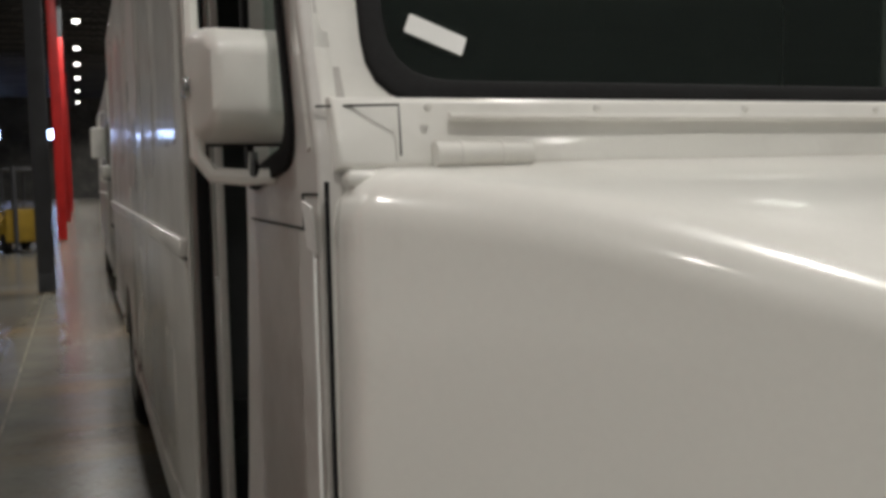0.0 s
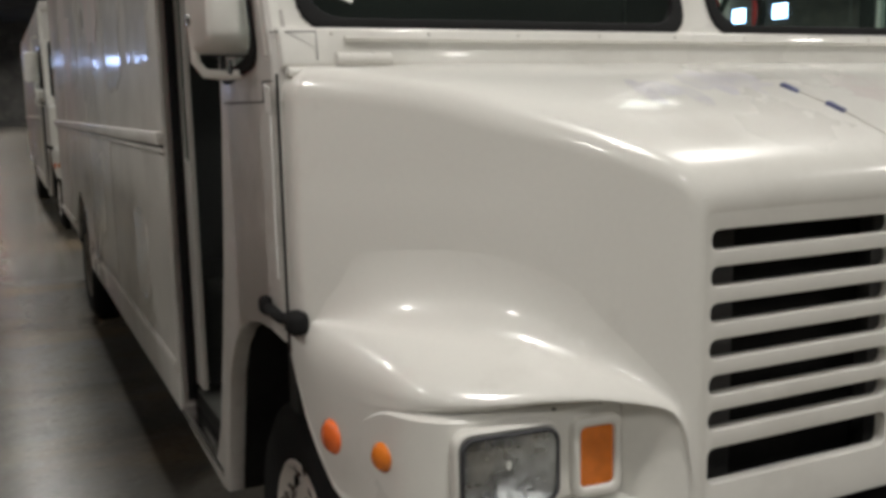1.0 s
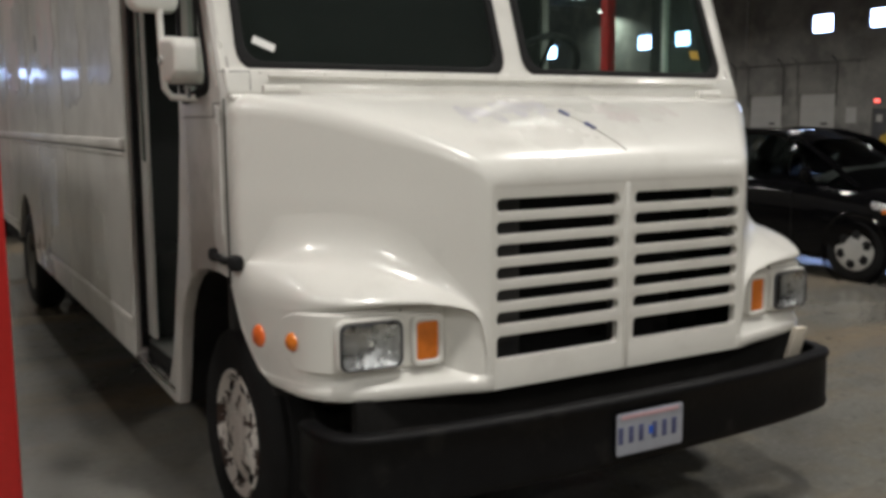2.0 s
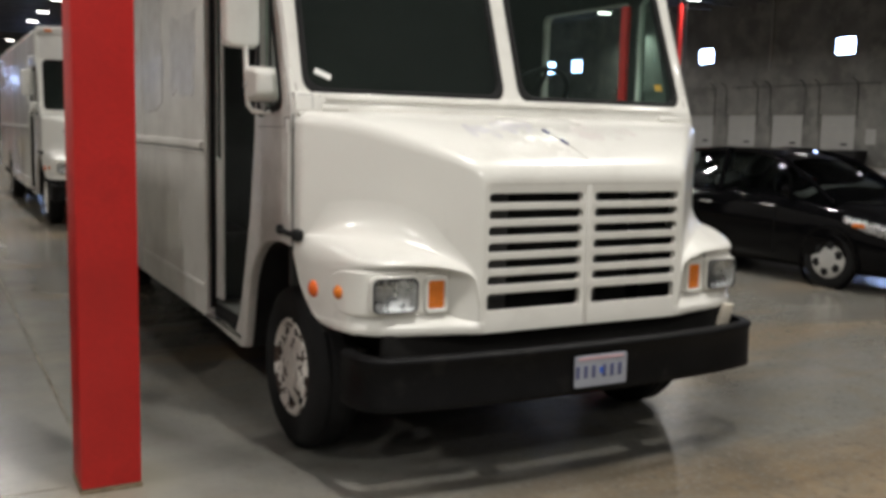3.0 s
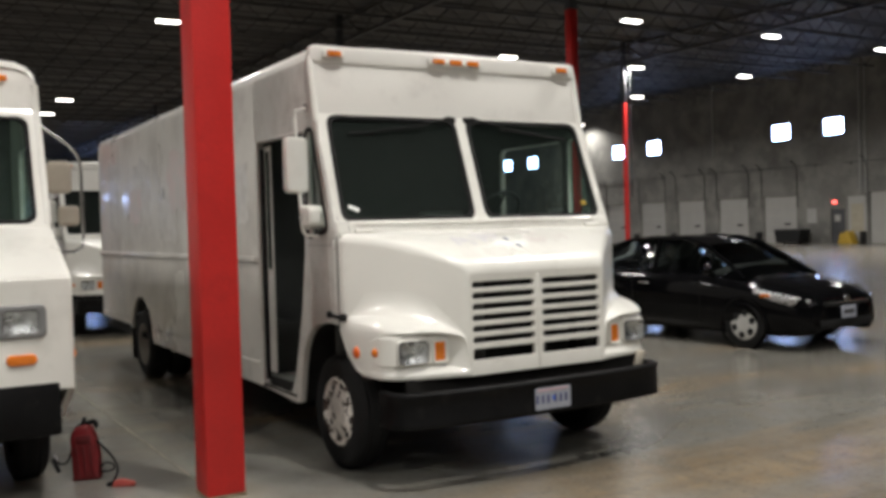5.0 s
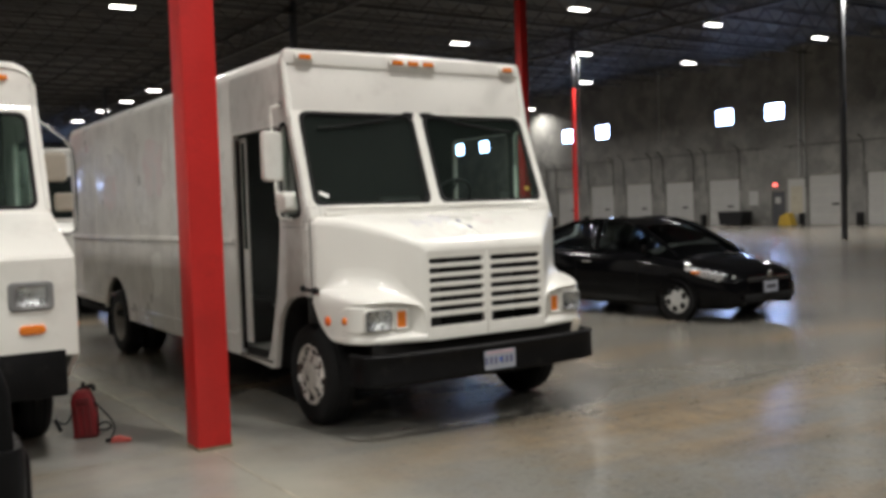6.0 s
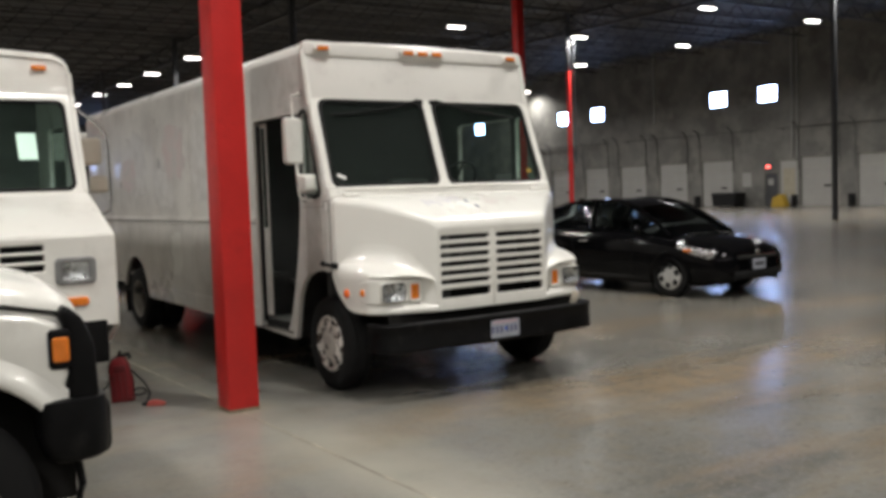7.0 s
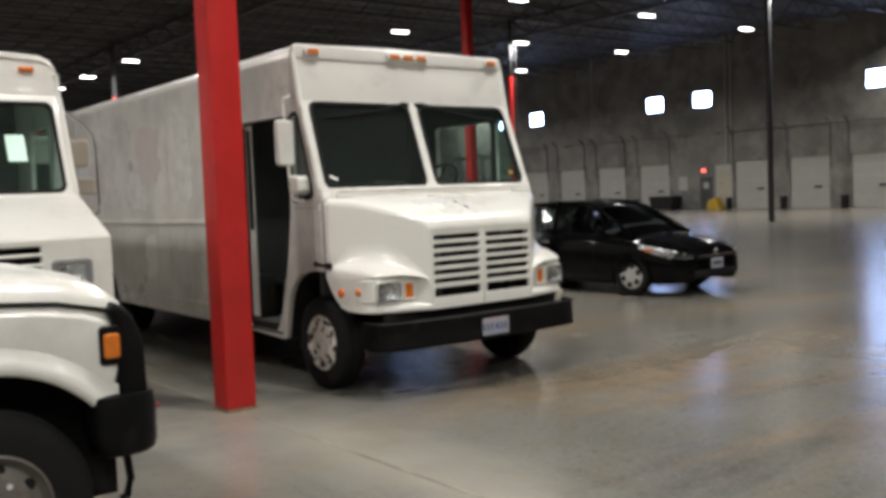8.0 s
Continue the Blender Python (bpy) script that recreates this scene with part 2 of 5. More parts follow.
# ---- builders ----
def mesh_of(bm, smooth=40):
    me = bpy.data.meshes.new("mesh")
    bmesh.ops.recalc_face_normals(bm, faces=bm.faces)
    lim = radians(smooth)
    for f in bm.faces:
        f.smooth = True
    for e in bm.edges:
        e.smooth = len(e.link_faces) == 2 and e.calc_face_angle(4) < lim
    bm.to_mesh(me)
    bm.free()
    return me


def part(name, data, mat, parent=None, label="", smooth=40):
    """Links a bmesh or mesh as one object under a thing."""
    me = data if isinstance(data, bpy.types.Mesh) else mesh_of(data, smooth)
    if mat is not None and not me.materials:
        me.materials.append(mat)
    ob = new(name, me)
    ob.visible_shadow = mat is None or "Transmission" not in mat.get("look", "")
    if parent is not None:
        ob.parent = parent
    return tagged(ob, label)


def thing(name, label, category, group="", at=None, kind=""):
    ob = tagged(new(name), label, category, group, kind)
    ob.empty_display_size = 0.1
    if at is not None:
        ob.matrix_basis = at
    return ob


def box(x0, x1, y0, y1, z0, z1, bevel=0.0, seg=2, bm=None):
    b = bmesh.new()
    bmesh.ops.create_cube(b, size=1, matrix=Matrix.LocRotScale(((x0 + x1) / 2, (y0 + y1) / 2, (z0 + z1) / 2), None, (x1 - x0, y1 - y0, z1 - z0)))
    if bevel:
        bmesh.ops.bevel(b, geom=list(b.edges), offset=bevel, segments=seg, affect="EDGES", profile=0.5)
    return joined(bm, b)


def joined(bm, b):
    if bm is None:
        return b
    me = bpy.data.meshes.new("tmp")
    b.to_mesh(me)
    b.free()
    bm.from_mesh(me)
    bpy.data.meshes.remove(me)
    return bm


def moved(bm, m):
    bmesh.ops.transform(bm, matrix=m, verts=bm.verts)
    return bm


def rod(p, q, r, r2=None, n=10, bm=None):
    b = bmesh.new()
    p, q = Vector(p), Vector(q)
    d = q - p
    m = Matrix.Translation((p + q) / 2) @ d.to_track_quat("Z", "Y").to_matrix().to_4x4()
    bmesh.ops.create_cone(b, cap_ends=True, segments=n, radius1=r, radius2=r if r2 is None else r2, depth=d.length, matrix=m)
    return joined(bm, b)


def tube(points, r, n=8, bm=None, closed=False):
    """A round bar bent along points."""
    b = bmesh.new()
    pts = [Vector(p) for p in points]
    rings = []
    up = Vector((0, 0, 1))
    for i, p in enumerate(pts):
        a, c = pts[max(i - 1, 0)], pts[min(i + 1, len(pts) - 1)]
        if closed:
            a, c = pts[i - 1], pts[(i + 1) % len(pts)]
        d = (c - a).normalized()
        side = d.cross(up if abs(d.z) < 0.95 else Vector((1, 0, 0))).normalized()
        nor = side.cross(d)
        rings.append([b.verts.new(p + r * (math.cos(k * 2 * math.pi / n) * side + math.sin(k * 2 * math.pi / n) * nor)) for k in range(n)])
    loops = list(zip(rings, rings[1:])) + ([(rings[-1], rings[0])] if closed else [])
    for s, t in loops:
        for k in range(n):
            b.faces.new((s[k], s[(k + 1) % n], t[(k + 1) % n], t[k]))
    if not closed:
        b.faces.new(rings[0])
        b.faces.new(rings[-1][::-1])
    return joined(bm, b)


def grid(rows, closed_u=False, thick=0.0):
    """A sheet through rows of points."""
    b = bmesh.new()
    vs = [[b.verts.new(p) for p in row] for row in rows]
    for r, s in zip(vs, vs[1:]):
        k = len(r)
        for i in range(k if closed_u else k - 1):
            b.faces.new((r[i], r[(i + 1) % k], s[(i + 1) % k], s[i]))
    if thick:
        bmesh.ops.recalc_face_normals(b, faces=b.faces)
        bmesh.ops.solidify(b, geom=list(b.faces), thickness=thick)
    return b


def rounded(x0, y0, x1, y1, r, n=5):
    """Outline of a rectangle with rounded corners."""
    pts = []
    for cx, cy, a in ((x1 - r, y1 - r, 0), (x0 + r, y1 - r, 90), (x0 + r, y0 + r, 180), (x1 - r, y0 + r, 270)):
        pts += [(cx + r * math.cos(radians(a + 90 * i / n)), cy + r * math.sin(radians(a + 90 * i / n))) for i in range(n + 1)]
    return pts


def softened(points, r, n=5):
    """Any outline with its corners rounded."""
    out = []
    k = len(points)
    for i in range(k):
        a, p, c = (Vector(points[j % k]) for j in (i - 1, i, i + 1))
        u, v = a - p, c - p
        d = min(r, u.length * 0.45, v.length * 0.45)
        s, e = p + u.normalized() * d, p + v.normalized() * d
        out += [tuple((1 - t) ** 2 * s + 2 * t * (1 - t) * p + t * t * e) for t in (j / n for j in range(n + 1))]
    return out


def plate(outlines, thick, bevel=0.0, m=None):
    """A flat sheet with holes: the first outline is the rim, the rest are openings. Lies in xy, from z = -thick/2."""
    cu = bpy.data.curves.new("plate", "CURVE")
    cu.dimensions, cu.fill_mode = "2D", "BOTH"
    cu.extrude, cu.bevel_depth, cu.bevel_resolution = max(thick / 2 - bevel, 0.0), bevel, 2
    cu.offset = -bevel
    for pts in outlines:
        sp = cu.splines.new("POLY")
        sp.points.add(len(pts) - 1)
        for q, p in zip(sp.points, pts):
            q.co = (p[0], p[1], 0, 1)
        sp.use_cyclic_u = True
    ob = bpy.data.objects.new("plate", cu)
    scene.collection.objects.link(ob)
    bpy.context.view_layer.update()
    me = bpy.data.meshes.new_from_object(ob.evaluated_get(bpy.context.evaluated_depsgraph_get()))
    bpy.data.objects.remove(ob)
    bpy.data.curves.remove(cu)
    b = bmesh.new()
    b.from_mesh(me)
    bpy.data.meshes.remove(me)
    bmesh.ops.remove_doubles(b, verts=b.verts, dist=1e-5)
    return moved(b, m) if m is not None else b


SIDEWAYS = Matrix(((0, 0, 1, 0), (1, 0, 0, 0), (0, 1, 0, 0), (0, 0, 0, 1)))     # plate xy -> yz
UPRIGHT = Matrix(((1, 0, 0, 0), (0, 0, 1, 0), (0, 1, 0, 0), (0, 0, 0, 1)))      # plate xy -> xz


def lathe(profile, n=32, axis="x"):
    """Turns a profile of (radius, along) round an axis."""
    rows = []
    for r, a in profile:
        ring = []
        for k in range(n):
            c, s = math.cos(2 * math.pi * k / n), math.sin(2 * math.pi * k / n)
            ring.append((a, r * c, r * s) if axis == "x" else (r * c, a, r * s) if axis == "y" else (r * c, r * s, a))
        rows.append(ring)
    return grid(rows, closed_u=True)


def smooth_line(points, n):
    """n + 1 points on a smooth line through control points, evenly by parameter."""
    P = [Vector(p) for p in points]
    out = []
    for j in range(n + 1):
        t = j / n * (len(P) - 1)
        i = min(int(t), len(P) - 2)
        f = t - i
        a, b, c, d = P[max(i - 1, 0)], P[i], P[i + 1], P[min(i + 2, len(P) - 1)]
        out.append(0.5 * ((2 * b) + (c - a) * f + (2 * a - 5 * b + 4 * c - d) * f * f + (3 * b - a - 3 * c + d) * f ** 3))
    return out


# ---- the hall ----
WALL_X, DECK_Z = 46.4, 11.0
WEST, SOUTH, NORTH = -40.0, -36.0, 112.0


def hall():
    fl = tagged(part("floor", box(WEST, WALL_X, SOUTH, NORTH, -0.3, 0.0), FLOOR), "grey polished concrete floor with brown stains, tyre marks and painted shadow arc", "floor", kind="structure")
    for name, b in (("wall_west", box(WEST - 0.3, WEST, SOUTH, NORTH, 0, DECK_Z)), ("wall_south", box(WEST, WALL_X, SOUTH - 0.3, SOUTH, 0, DECK_Z)),
                    ("wall_north", box(WEST, WALL_X, NORTH, NORTH + 0.3, 0, DECK_Z))):
        tagged(part(name, b, WALLGREY), "grey precast concrete wall of the hall", "wall", kind="structure")
    # east wall, with openings for dock doors and windows
    doors = [c for c in (20.8, 24.7, 28.55, 36.3, 40.2, 44.1, 48.0, 51.9, 55.8, 59.7)]
    wins = [16.6, 20.5, 32.25, 36.15, 47.8, 51.7, 63.1, 67.0]
    rim = [(SOUTH, 0.0), (NORTH, 0.0), (NORTH, DECK_Z), (SOUTH, DECK_Z)]
    holes = [[(c - 1.29, 0.02), (c + 1.29, 0.02), (c + 1.29, 3.05), (c - 1.29, 3.05)] for c in doors]
    holes += [[(c - 0.7, 6.66), (c + 0.7, 6.66), (c + 0.7, 7.69), (c - 0.7, 7.69)] for c in wins]
    holes.append([(31.5, 0.02), (32.5, 0.02), (32.5, 2.15), (31.5, 2.15)])
    east = tagged(part("wall_east", plate([rim] + holes, 0.3, 0, Matrix.Translation((WALL_X + 0.15, 0, 0)) @ SIDEWAYS), WALLGREY), "grey precast concrete wall with dock doors and small high windows", "wall", kind="structure")
    for c in doors:
        d = thing("dock_door", "closed white sectional dock door in a grey wall", "door", "dock doors along the wall", pose(WALL_X + 0.12, c, 0.02))
        for k in range(5):
            part("panel", box(-0.03, 0.03, -1.28, 1.28, k * 0.606, k * 0.606 + 0.596, 0.012, 1), DOORWHITE, d)
        part("handle", box(-0.09, -0.03, -0.75, -0.30, 1.18, 1.30, 0.01, 1), BLACK, d, "black latch handle")
        for e in (-1.40, 1.40):
            part("door_track", tube([(-0.20, e, 2.3), (-0.20, e, 4.3), (-0.24, e, 4.75), (-0.42, e, 5.05), (-0.80, e, 5.2)], 0.035, 6), TRACK, d, "grey steel door track")
    for c in doors:
        b = thing("dock_bumper", "black rubber block beside a dock door", "dock bumper", "dock bumpers", pose(WALL_X - 0.16, c + 1.62, 0))
        part("block", box(-0.15, 0.16, -0.16, 0.16, 0.0, 0.75, 0.03), BLACK, b)
    for i, c in enumerate(wins):
        w = tagged(thing("window_%d" % (i + 1), "small bright high window in the grey wall", "window", "high windows", pose(WALL_X + 0.1, c, 7.175)), kind="structure")
        part("pane", box(-0.01, 0.01, -0.69, 0.69, -0.505, 0.505), DAYGLOW, w)
        part("frame", plate([rounded(-0.70, -0.515, 0.70, 0.515, 0.02), rounded(-0.65, -0.465, 0.65, 0.465, 0.05)], 0.06, 0.005, SIDEWAYS), GREYPAINT, w)
    for i, c in enumerate((-17.6, -13.9, -10.0, -4.6, 8.5, 17.6, 21.5, 25.4)):
        w = tagged(thing("window_%d" % (i + 9), "small bright high window in the far grey wall", "window", "high windows", pose(c, NORTH - 0.03, 7.0, 0, 0, 90)), kind="structure")
        part("pane", box(-0.01, 0.01, -0.69, 0.69, -0.505, 0.505), DAYGLOW, w)
        part("frame", plate([rounded(-0.70, -0.515, 0.70, 0.515, 0.02), rounded(-0.65, -0.465, 0.65, 0.465, 0.05)], 0.06, 0.005, SIDEWAYS), GREYPAINT, w)
    ex = thing("exit_door", "dark steel exit door with a small pane", "door", "", pose(WALL_X + 0.1, 32.0, 0.02))
    part("leaf", box(-0.03, 0.03, -0.49, 0.49, 0, 2.12, 0.005, 1), GREYPAINT, ex)
    part("pane", box(-0.036, -0.03, -0.12, 0.28, 1.35, 1.75), DOORWHITE, ex)
    sg = thing("exit_sign", "small lit red exit sign above a door", "exit sign", "", pose(WALL_X - 0.06, 32.15, 2.55))
    part("housing", box(-0.03, 0.06, -0.20, 0.20, -0.13, 0.13, 0.01, 1), GREYPAINT, sg)
    part("face", box(-0.034, -0.03, -0.17, 0.17, -0.10, 0.10), REDGLOW, sg)
    pd = thing("wall_panel", "pale board leaning flat against the wall beside a door", "board", "", pose(WALL_X - 0.06, 30.6, 0))
    part("board", box(-0.03, 0.03, -0.62, 0.62, 0.0, 2.85, 0.01, 1), DOORWHITE, pd)
    part("sheet", box(-0.036, -0.03, -0.42, 0.42, 0.7, 2.4), material("tan_sheet", (0.34, 0.31, 0.24), 0.8), pd)
    cart = thing("waste_cart", "dark plastic tub standing against the wall", "cart", "", pose(WALL_X - 0.8, 34.75, 0))
    part("tub", plate([softened([(-0.85, 0.1), (0.85, 0.1), (1.0, 0.95), (-1.0, 0.95)], 0.08)], 1.0, 0.02, SIDEWAYS), BLACK, cart)
    for dy in (-0.6, 0.6):
        part("wheel", moved(lathe([(0.0, -0.03), (0.09, -0.03), (0.1, 0), (0.09, 0.03), (0.0, 0.03)], 14), pose(0, dy, 0.1)), BLACK, cart)
    yb = thing("yellow_bin", "low yellow tub on the floor by the wall", "bin", "", pose(WALL_X - 0.6, 30.9, 0))
    part("tub", plate([softened([(-0.5, 0.0), (0.5, 0.0), (0.35, 0.6), (-0.2, 0.8)], 0.06)], 0.6, 0.02, SIDEWAYS), YELLOW, yb)
    nt = thing("notice_board", "white notice sheet fixed on the grey wall", "notice", "", pose(WALL_X - 0.02, 33.85, 1.75))
    part("sheet", box(-0.02, 0.0, -0.35, 0.35, -0.45, 0.45, 0.004, 1), DOORWHITE, nt)
    for c in (30.0, 30.35, 41.8):
        p = thing("wall_pipe", "vertical grey conduit pipe on the wall", "pipe", "wall conduits", pose(WALL_X - 0.12, c, 0))
        part("pipe", rod((0.05, 0, 3.0 if c < 40 else 6.0), (0.05, 0, DECK_Z), 0.07), PIPE, p)
    for c0, c1 in ((17.5, 31.5), (33.0, 45.0), (46.5, 58.0)):
        r = thing("wall_rail", "horizontal grey pipe run above the dock doors", "rail", "wall rails", pose(WALL_X - 0.08, 0, 4.9))
        part("rail", rod((0, c0, 0), (0, c1, 0), 0.03, None, 6), TRACK, r)
        for c in (c0 + 0.5, (c0 + c1) / 2, c1 - 0.5):
            part("bracket", box(-0.02, 0.08, c - 0.015, c + 0.015, -0.12, 0.0), TRACK, r)
    # roof deck with ribs, one mesh, and the joists below it
    bm = box(WEST, WALL_X, SOUTH, NORTH, DECK_Z, DECK_Z + 0.2)
    for k in range(60):
        y = -34 + 2.4 * k
        bm = box(WEST, WALL_X, y, y + 0.5, DECK_Z - 0.06, DECK_Z, 0, 1, bm)
    tagged(part("ceiling", bm, DECK), "dark ribbed metal roof deck", "ceiling", kind="structure")


def joist():
    """Open web joist 16 m long along x."""
    L, h = 15.6, 0.75
    b = box(-L / 2, L / 2, -0.06, 0.06, h - 0.07, h)
    b = box(-L / 2, L / 2, -0.06, 0.06, 0, 0.06, 0, 1, b)
    n = 20
    for k in range(n):
        x0, x1 = -L / 2 + L * k / n, -L / 2 + L * (k + 1) / n
        b = rod((x0, 0, 0.03 if k % 2 else h - 0.03), (x1, 0, h - 0.03 if k % 2 else 0.03), 0.03, None, 5, b)
    return mesh_of(b)


COLS_X = (-2.03, 13.5, 29.5)
COLS_Y = (0.76, 16.3, 32.0, 47.7, 63.4)


def column(x, y, red_to):
    c = thing("steel_column", "square steel column painted red, with grey upper part" if red_to < 9 else "square steel column painted red, standing on the concrete floor", "column", "steel columns", pose(x, y, 0))
    h = 0.09 if x > 20 else 0.127
    part("lower_shaft", box(-h, h, -h, h, 0.02, red_to, 0.012, 2), REDPAINT if red_to > 0.5 else GREYPAINT, c)
    if red_to < 9.5:
        part("upper_shaft", box(0.002 - h, h - 0.002, 0.002 - h, h - 0.002, red_to, DECK_Z, 0.012, 2), GREYPAINT, c)
    part("base_plate", box(-h - 0.003, h + 0.003, -h - 0.003, h + 0.003, 0.0, 0.02, 0.002, 1), material("rusty_base", (0.22, 0.17, 0.11), 0.8, 0, 0.3, 8, 60, 0.05) if "rusty_base" not in bpy.data.materials else bpy.data.materials["rusty_base"], c)
    if x > 20 and y > 20:
        part("downpipe", rod((0.30, -0.1, 3.0), (0.30, -0.1, DECK_Z), 0.045), GREYPAINT, c, "grey downpipe strapped to the column")
    return c


def ceiling_lamp(proto, x, y):
    if proto:
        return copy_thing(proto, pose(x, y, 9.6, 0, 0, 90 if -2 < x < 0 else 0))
    l = thing("high_bay_lamp", "lit rectangular high-bay lamp hanging under the roof, from seen and added rows", "lamp", "high-bay lamps", pose(x, y, 9.6))
    part("housing", box(-0.46, 0.46, -0.19, 0.19, 0.02, 0.12, 0.02, 1), DOORWHITE, l)
    part("diffuser", box(-0.42, 0.42, -0.15, 0.15, 0.0, 0.02), LAMPGLOW, l)
    bulb = bpy.data.lights.new("high_bay_light", "AREA")
    bulb.shape, bulb.size, bulb.size_y = "RECTANGLE", 0.84, 0.30
    bulb.energy, bulb.color, bulb.spread = LAMP, (1.0, 0.965, 0.91), radians(150)
    src = new("light_source", bulb)
    src.parent, src.location.z = l, -0.004
    for s in (-0.5, 0.5):
        part("hanger", rod((s, 0, 0.12), (s, 0, 1.35), 0.008, None, 5), TRUSS, l)
    return l


hall()
jm = joist()
bm = box(-0.10, 0.10, SOUTH, NORTH, 10.72, 10.86)
bm = box(-0.10, 0.10, SOUTH, NORTH, 9.85, 9.97, 0, 1, bm)
for k in range(100):
    y = SOUTH + 1.48 * k
    bm = rod((0, y, 9.9 if k % 2 else 10.8), (0, y + 1.48, 10.8 if k % 2 else 9.9), 0.045, None, 5, bm)
beam = mesh_of(bm)
beam.materials.append(TRUSS)
jm.materials.append(TRUSS)
for x in (-17.9, -2.03, 13.9, 29.75):
    tagged(part("roof_girder", beam, None), "dark steel girder under the roof deck", "girder", "roof girders").location.x = x
for i, x in enumerate((-9.95, 5.95, 21.8, 37.7)):
    for k in range(34):
        j = tagged(new("roof_joist", jm), "dark open-web steel joist under the roof deck", "joist", "roof joists")
        j.location = (x, -12 + 2.55 * k, DECK_Z - 0.82)
for x in COLS_X:
    for y in (COLS_Y if x > 0 else (0.76, 15.2, 29.4, 43.6, 57.8)):
        column(x, y, 10.0 if x < 0 and y < 1 else 0.3 if (x < 0 and y < 20) or (x > 20 and y < 20) else 7.85)
lamp = None
# unseen lamps added to light the vans: rows -9.5, -0.7, others below y 10
SEEN_AND_ADDED_LAMPS = {-9.5: (-25.0, -16.5, -9.0, -0.6, 7.9, 16.4), -0.7: (-2.6,), -1.3: (-28.0, -19.5, -10.8, 15.3, 24.0, 33.0, 42.0, 50.3, 60.4, 68.5, 77.4, 88.4, 100.8),
             5.7: (-25.0, -16.5, 0.6, 7.6, 14.6, 22.0, 30.2, 52.7, 59.5, 66.5, 75.0, 83.0, 105.0), 13.8: (-8.0, 45.6, 53.0, 59.2, 65.4, 73.2), 22.0: (23.1, 31.6, 40.1, 48.6),
             30.0: (16.1, 23.0, 31.6, 40.1, 48.6), 38.0: (14.6, 23.1, 31.6, 40.3, 48.8), 45.1: (17.5, 54.8)}
for x, ys in SEEN_AND_ADDED_LAMPS.items():
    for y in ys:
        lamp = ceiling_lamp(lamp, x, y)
# sawn joints in the slab
for name, b in (("floor_joint", box(-2.076, -2.059, -20, 0.6, 0.0, 0.002)), ("floor_joint", box(-2.076, -2.059, 0.92, 60, 0.0, 0.002)),
                ("floor_joint", box(-30, -2.2, 0.757, 0.763, 0.0, 0.002))):
    tagged(part(name, b, material("joint_filler", (0.26, 0.235, 0.18), 0.8, 0, 0.35, 3, 40, 0.05, dirt=(0.12, 0.10, 0.075), dirt_amount=0.6, dirt_scale=2.5) if "joint_filler" not in bpy.data.materials else bpy.data.materials["joint_filler"]), "thin sawn joint with dusty filler in the concrete floor", "joint", kind="structure")

# ---- the step van ----
def wheel(name, parent, at, side, dished=False, rim_mat=None, radius=0.41, width=0.24):
    """Tyre and steel rim; side is -1 or 1: where the outer face looks along x."""
    w = part(name, lathe([(0.235, -0.10), (radius - 0.06, -width / 2), (radius - 0.015, -width / 2 + 0.025), (radius, -width / 2 + 0.06), (radius - 0.008, -0.035), (radius, -0.03), (radius, 0.03), (radius - 0.008, 0.035),
                          (radius, width / 2 - 0.06), (radius - 0.015, width / 2 - 0.025), (radius - 0.06, width / 2), (0.235, 0.10), (0.235, -0.10)], 40), BLACK, parent)
    w.matrix_basis = at
    s = side
    if dished:
        prof = [(0.275, 0.11 * s), (0.262, 0.105 * s), (0.25, 0.06 * s), (0.235, -0.03 * s), (0.14, -0.055 * s), (0.12, -0.02 * s), (0.075, 0.0), (0.0, 0.01 * s)]
    else:
        prof = [(0.275, 0.105 * s), (0.262, 0.112 * s), (0.25, 0.085 * s), (0.225, 0.072 * s), (0.19, 0.092 * s), (0.14, 0.106 * s), (0.095, 0.108 * s), (0.088, 0.118 * s), (0.055, 0.121 * s), (0.0, 0.121 * s)]
    r = part("rim", lathe([(q * 0.89, d) for q, d in prof], 36), rim_mat or (DULLRIM if dished else RIM), w, "dull dusty white steel rim" if dished else "white steel rim with chipped rusty paint")
    for k in range(8):
        a = radians(45 * k + 12)
        if not dished:
            part("rim_hole", moved(lathe([(0.0, 0.0), (0.022, 0.0), (0.026, 0.004 * s), (0.0, 0.008 * s)], 14), pose(0.086 * s, 0.178 * math.cos(a), 0.178 * math.sin(a))), BLACK, r)
    if not dished:
        for k in range(8):
            a = radians(45 * k + 34)
            part("lug_nut", moved(rod((0, 0, 0), (0.018 * s, 0, 0), 0.013, None, 6), pose(0.094 * s, 0.128 * math.cos(a), 0.128 * math.sin(a))), RIM, r)
    return w


def arc(cy, cz, r, a0, a1, n=10):
    return [(cy + r * math.cos(radians(a0 + (a1 - a0) * k / n)), cz + r * math.sin(radians(a0 + (a1 - a0) * k / n))) for k in range(n + 1)]


RAKE = math.atan2(0.30, 0.82)       # lean of the windscreen


def hood_line(k):
    """Plan of the hood's flank: grille corner (k = 0), slanting side, then a narrow band to the cab seam (k = 1)."""
    pts = [(0.566, -0.014), (0.588, 0.000)] + [(0.61 + 0.558 * t / 14, 0.020 + 0.542 * t / 14) for t in range(15)]
    pts += [(1.1725, 0.567), (1.1765, 0.5725), (1.179, 0.579), (1.181, 0.587), (1.183, 0.597), (1.185, 0.607), (1.187, 0.618), (1.189, 0.630)]
    t = k * 24
    i = min(int(t), 23)
    return Vector((*pts[i], 0)).lerp(Vector((*pts[i + 1], 0)), t - i)


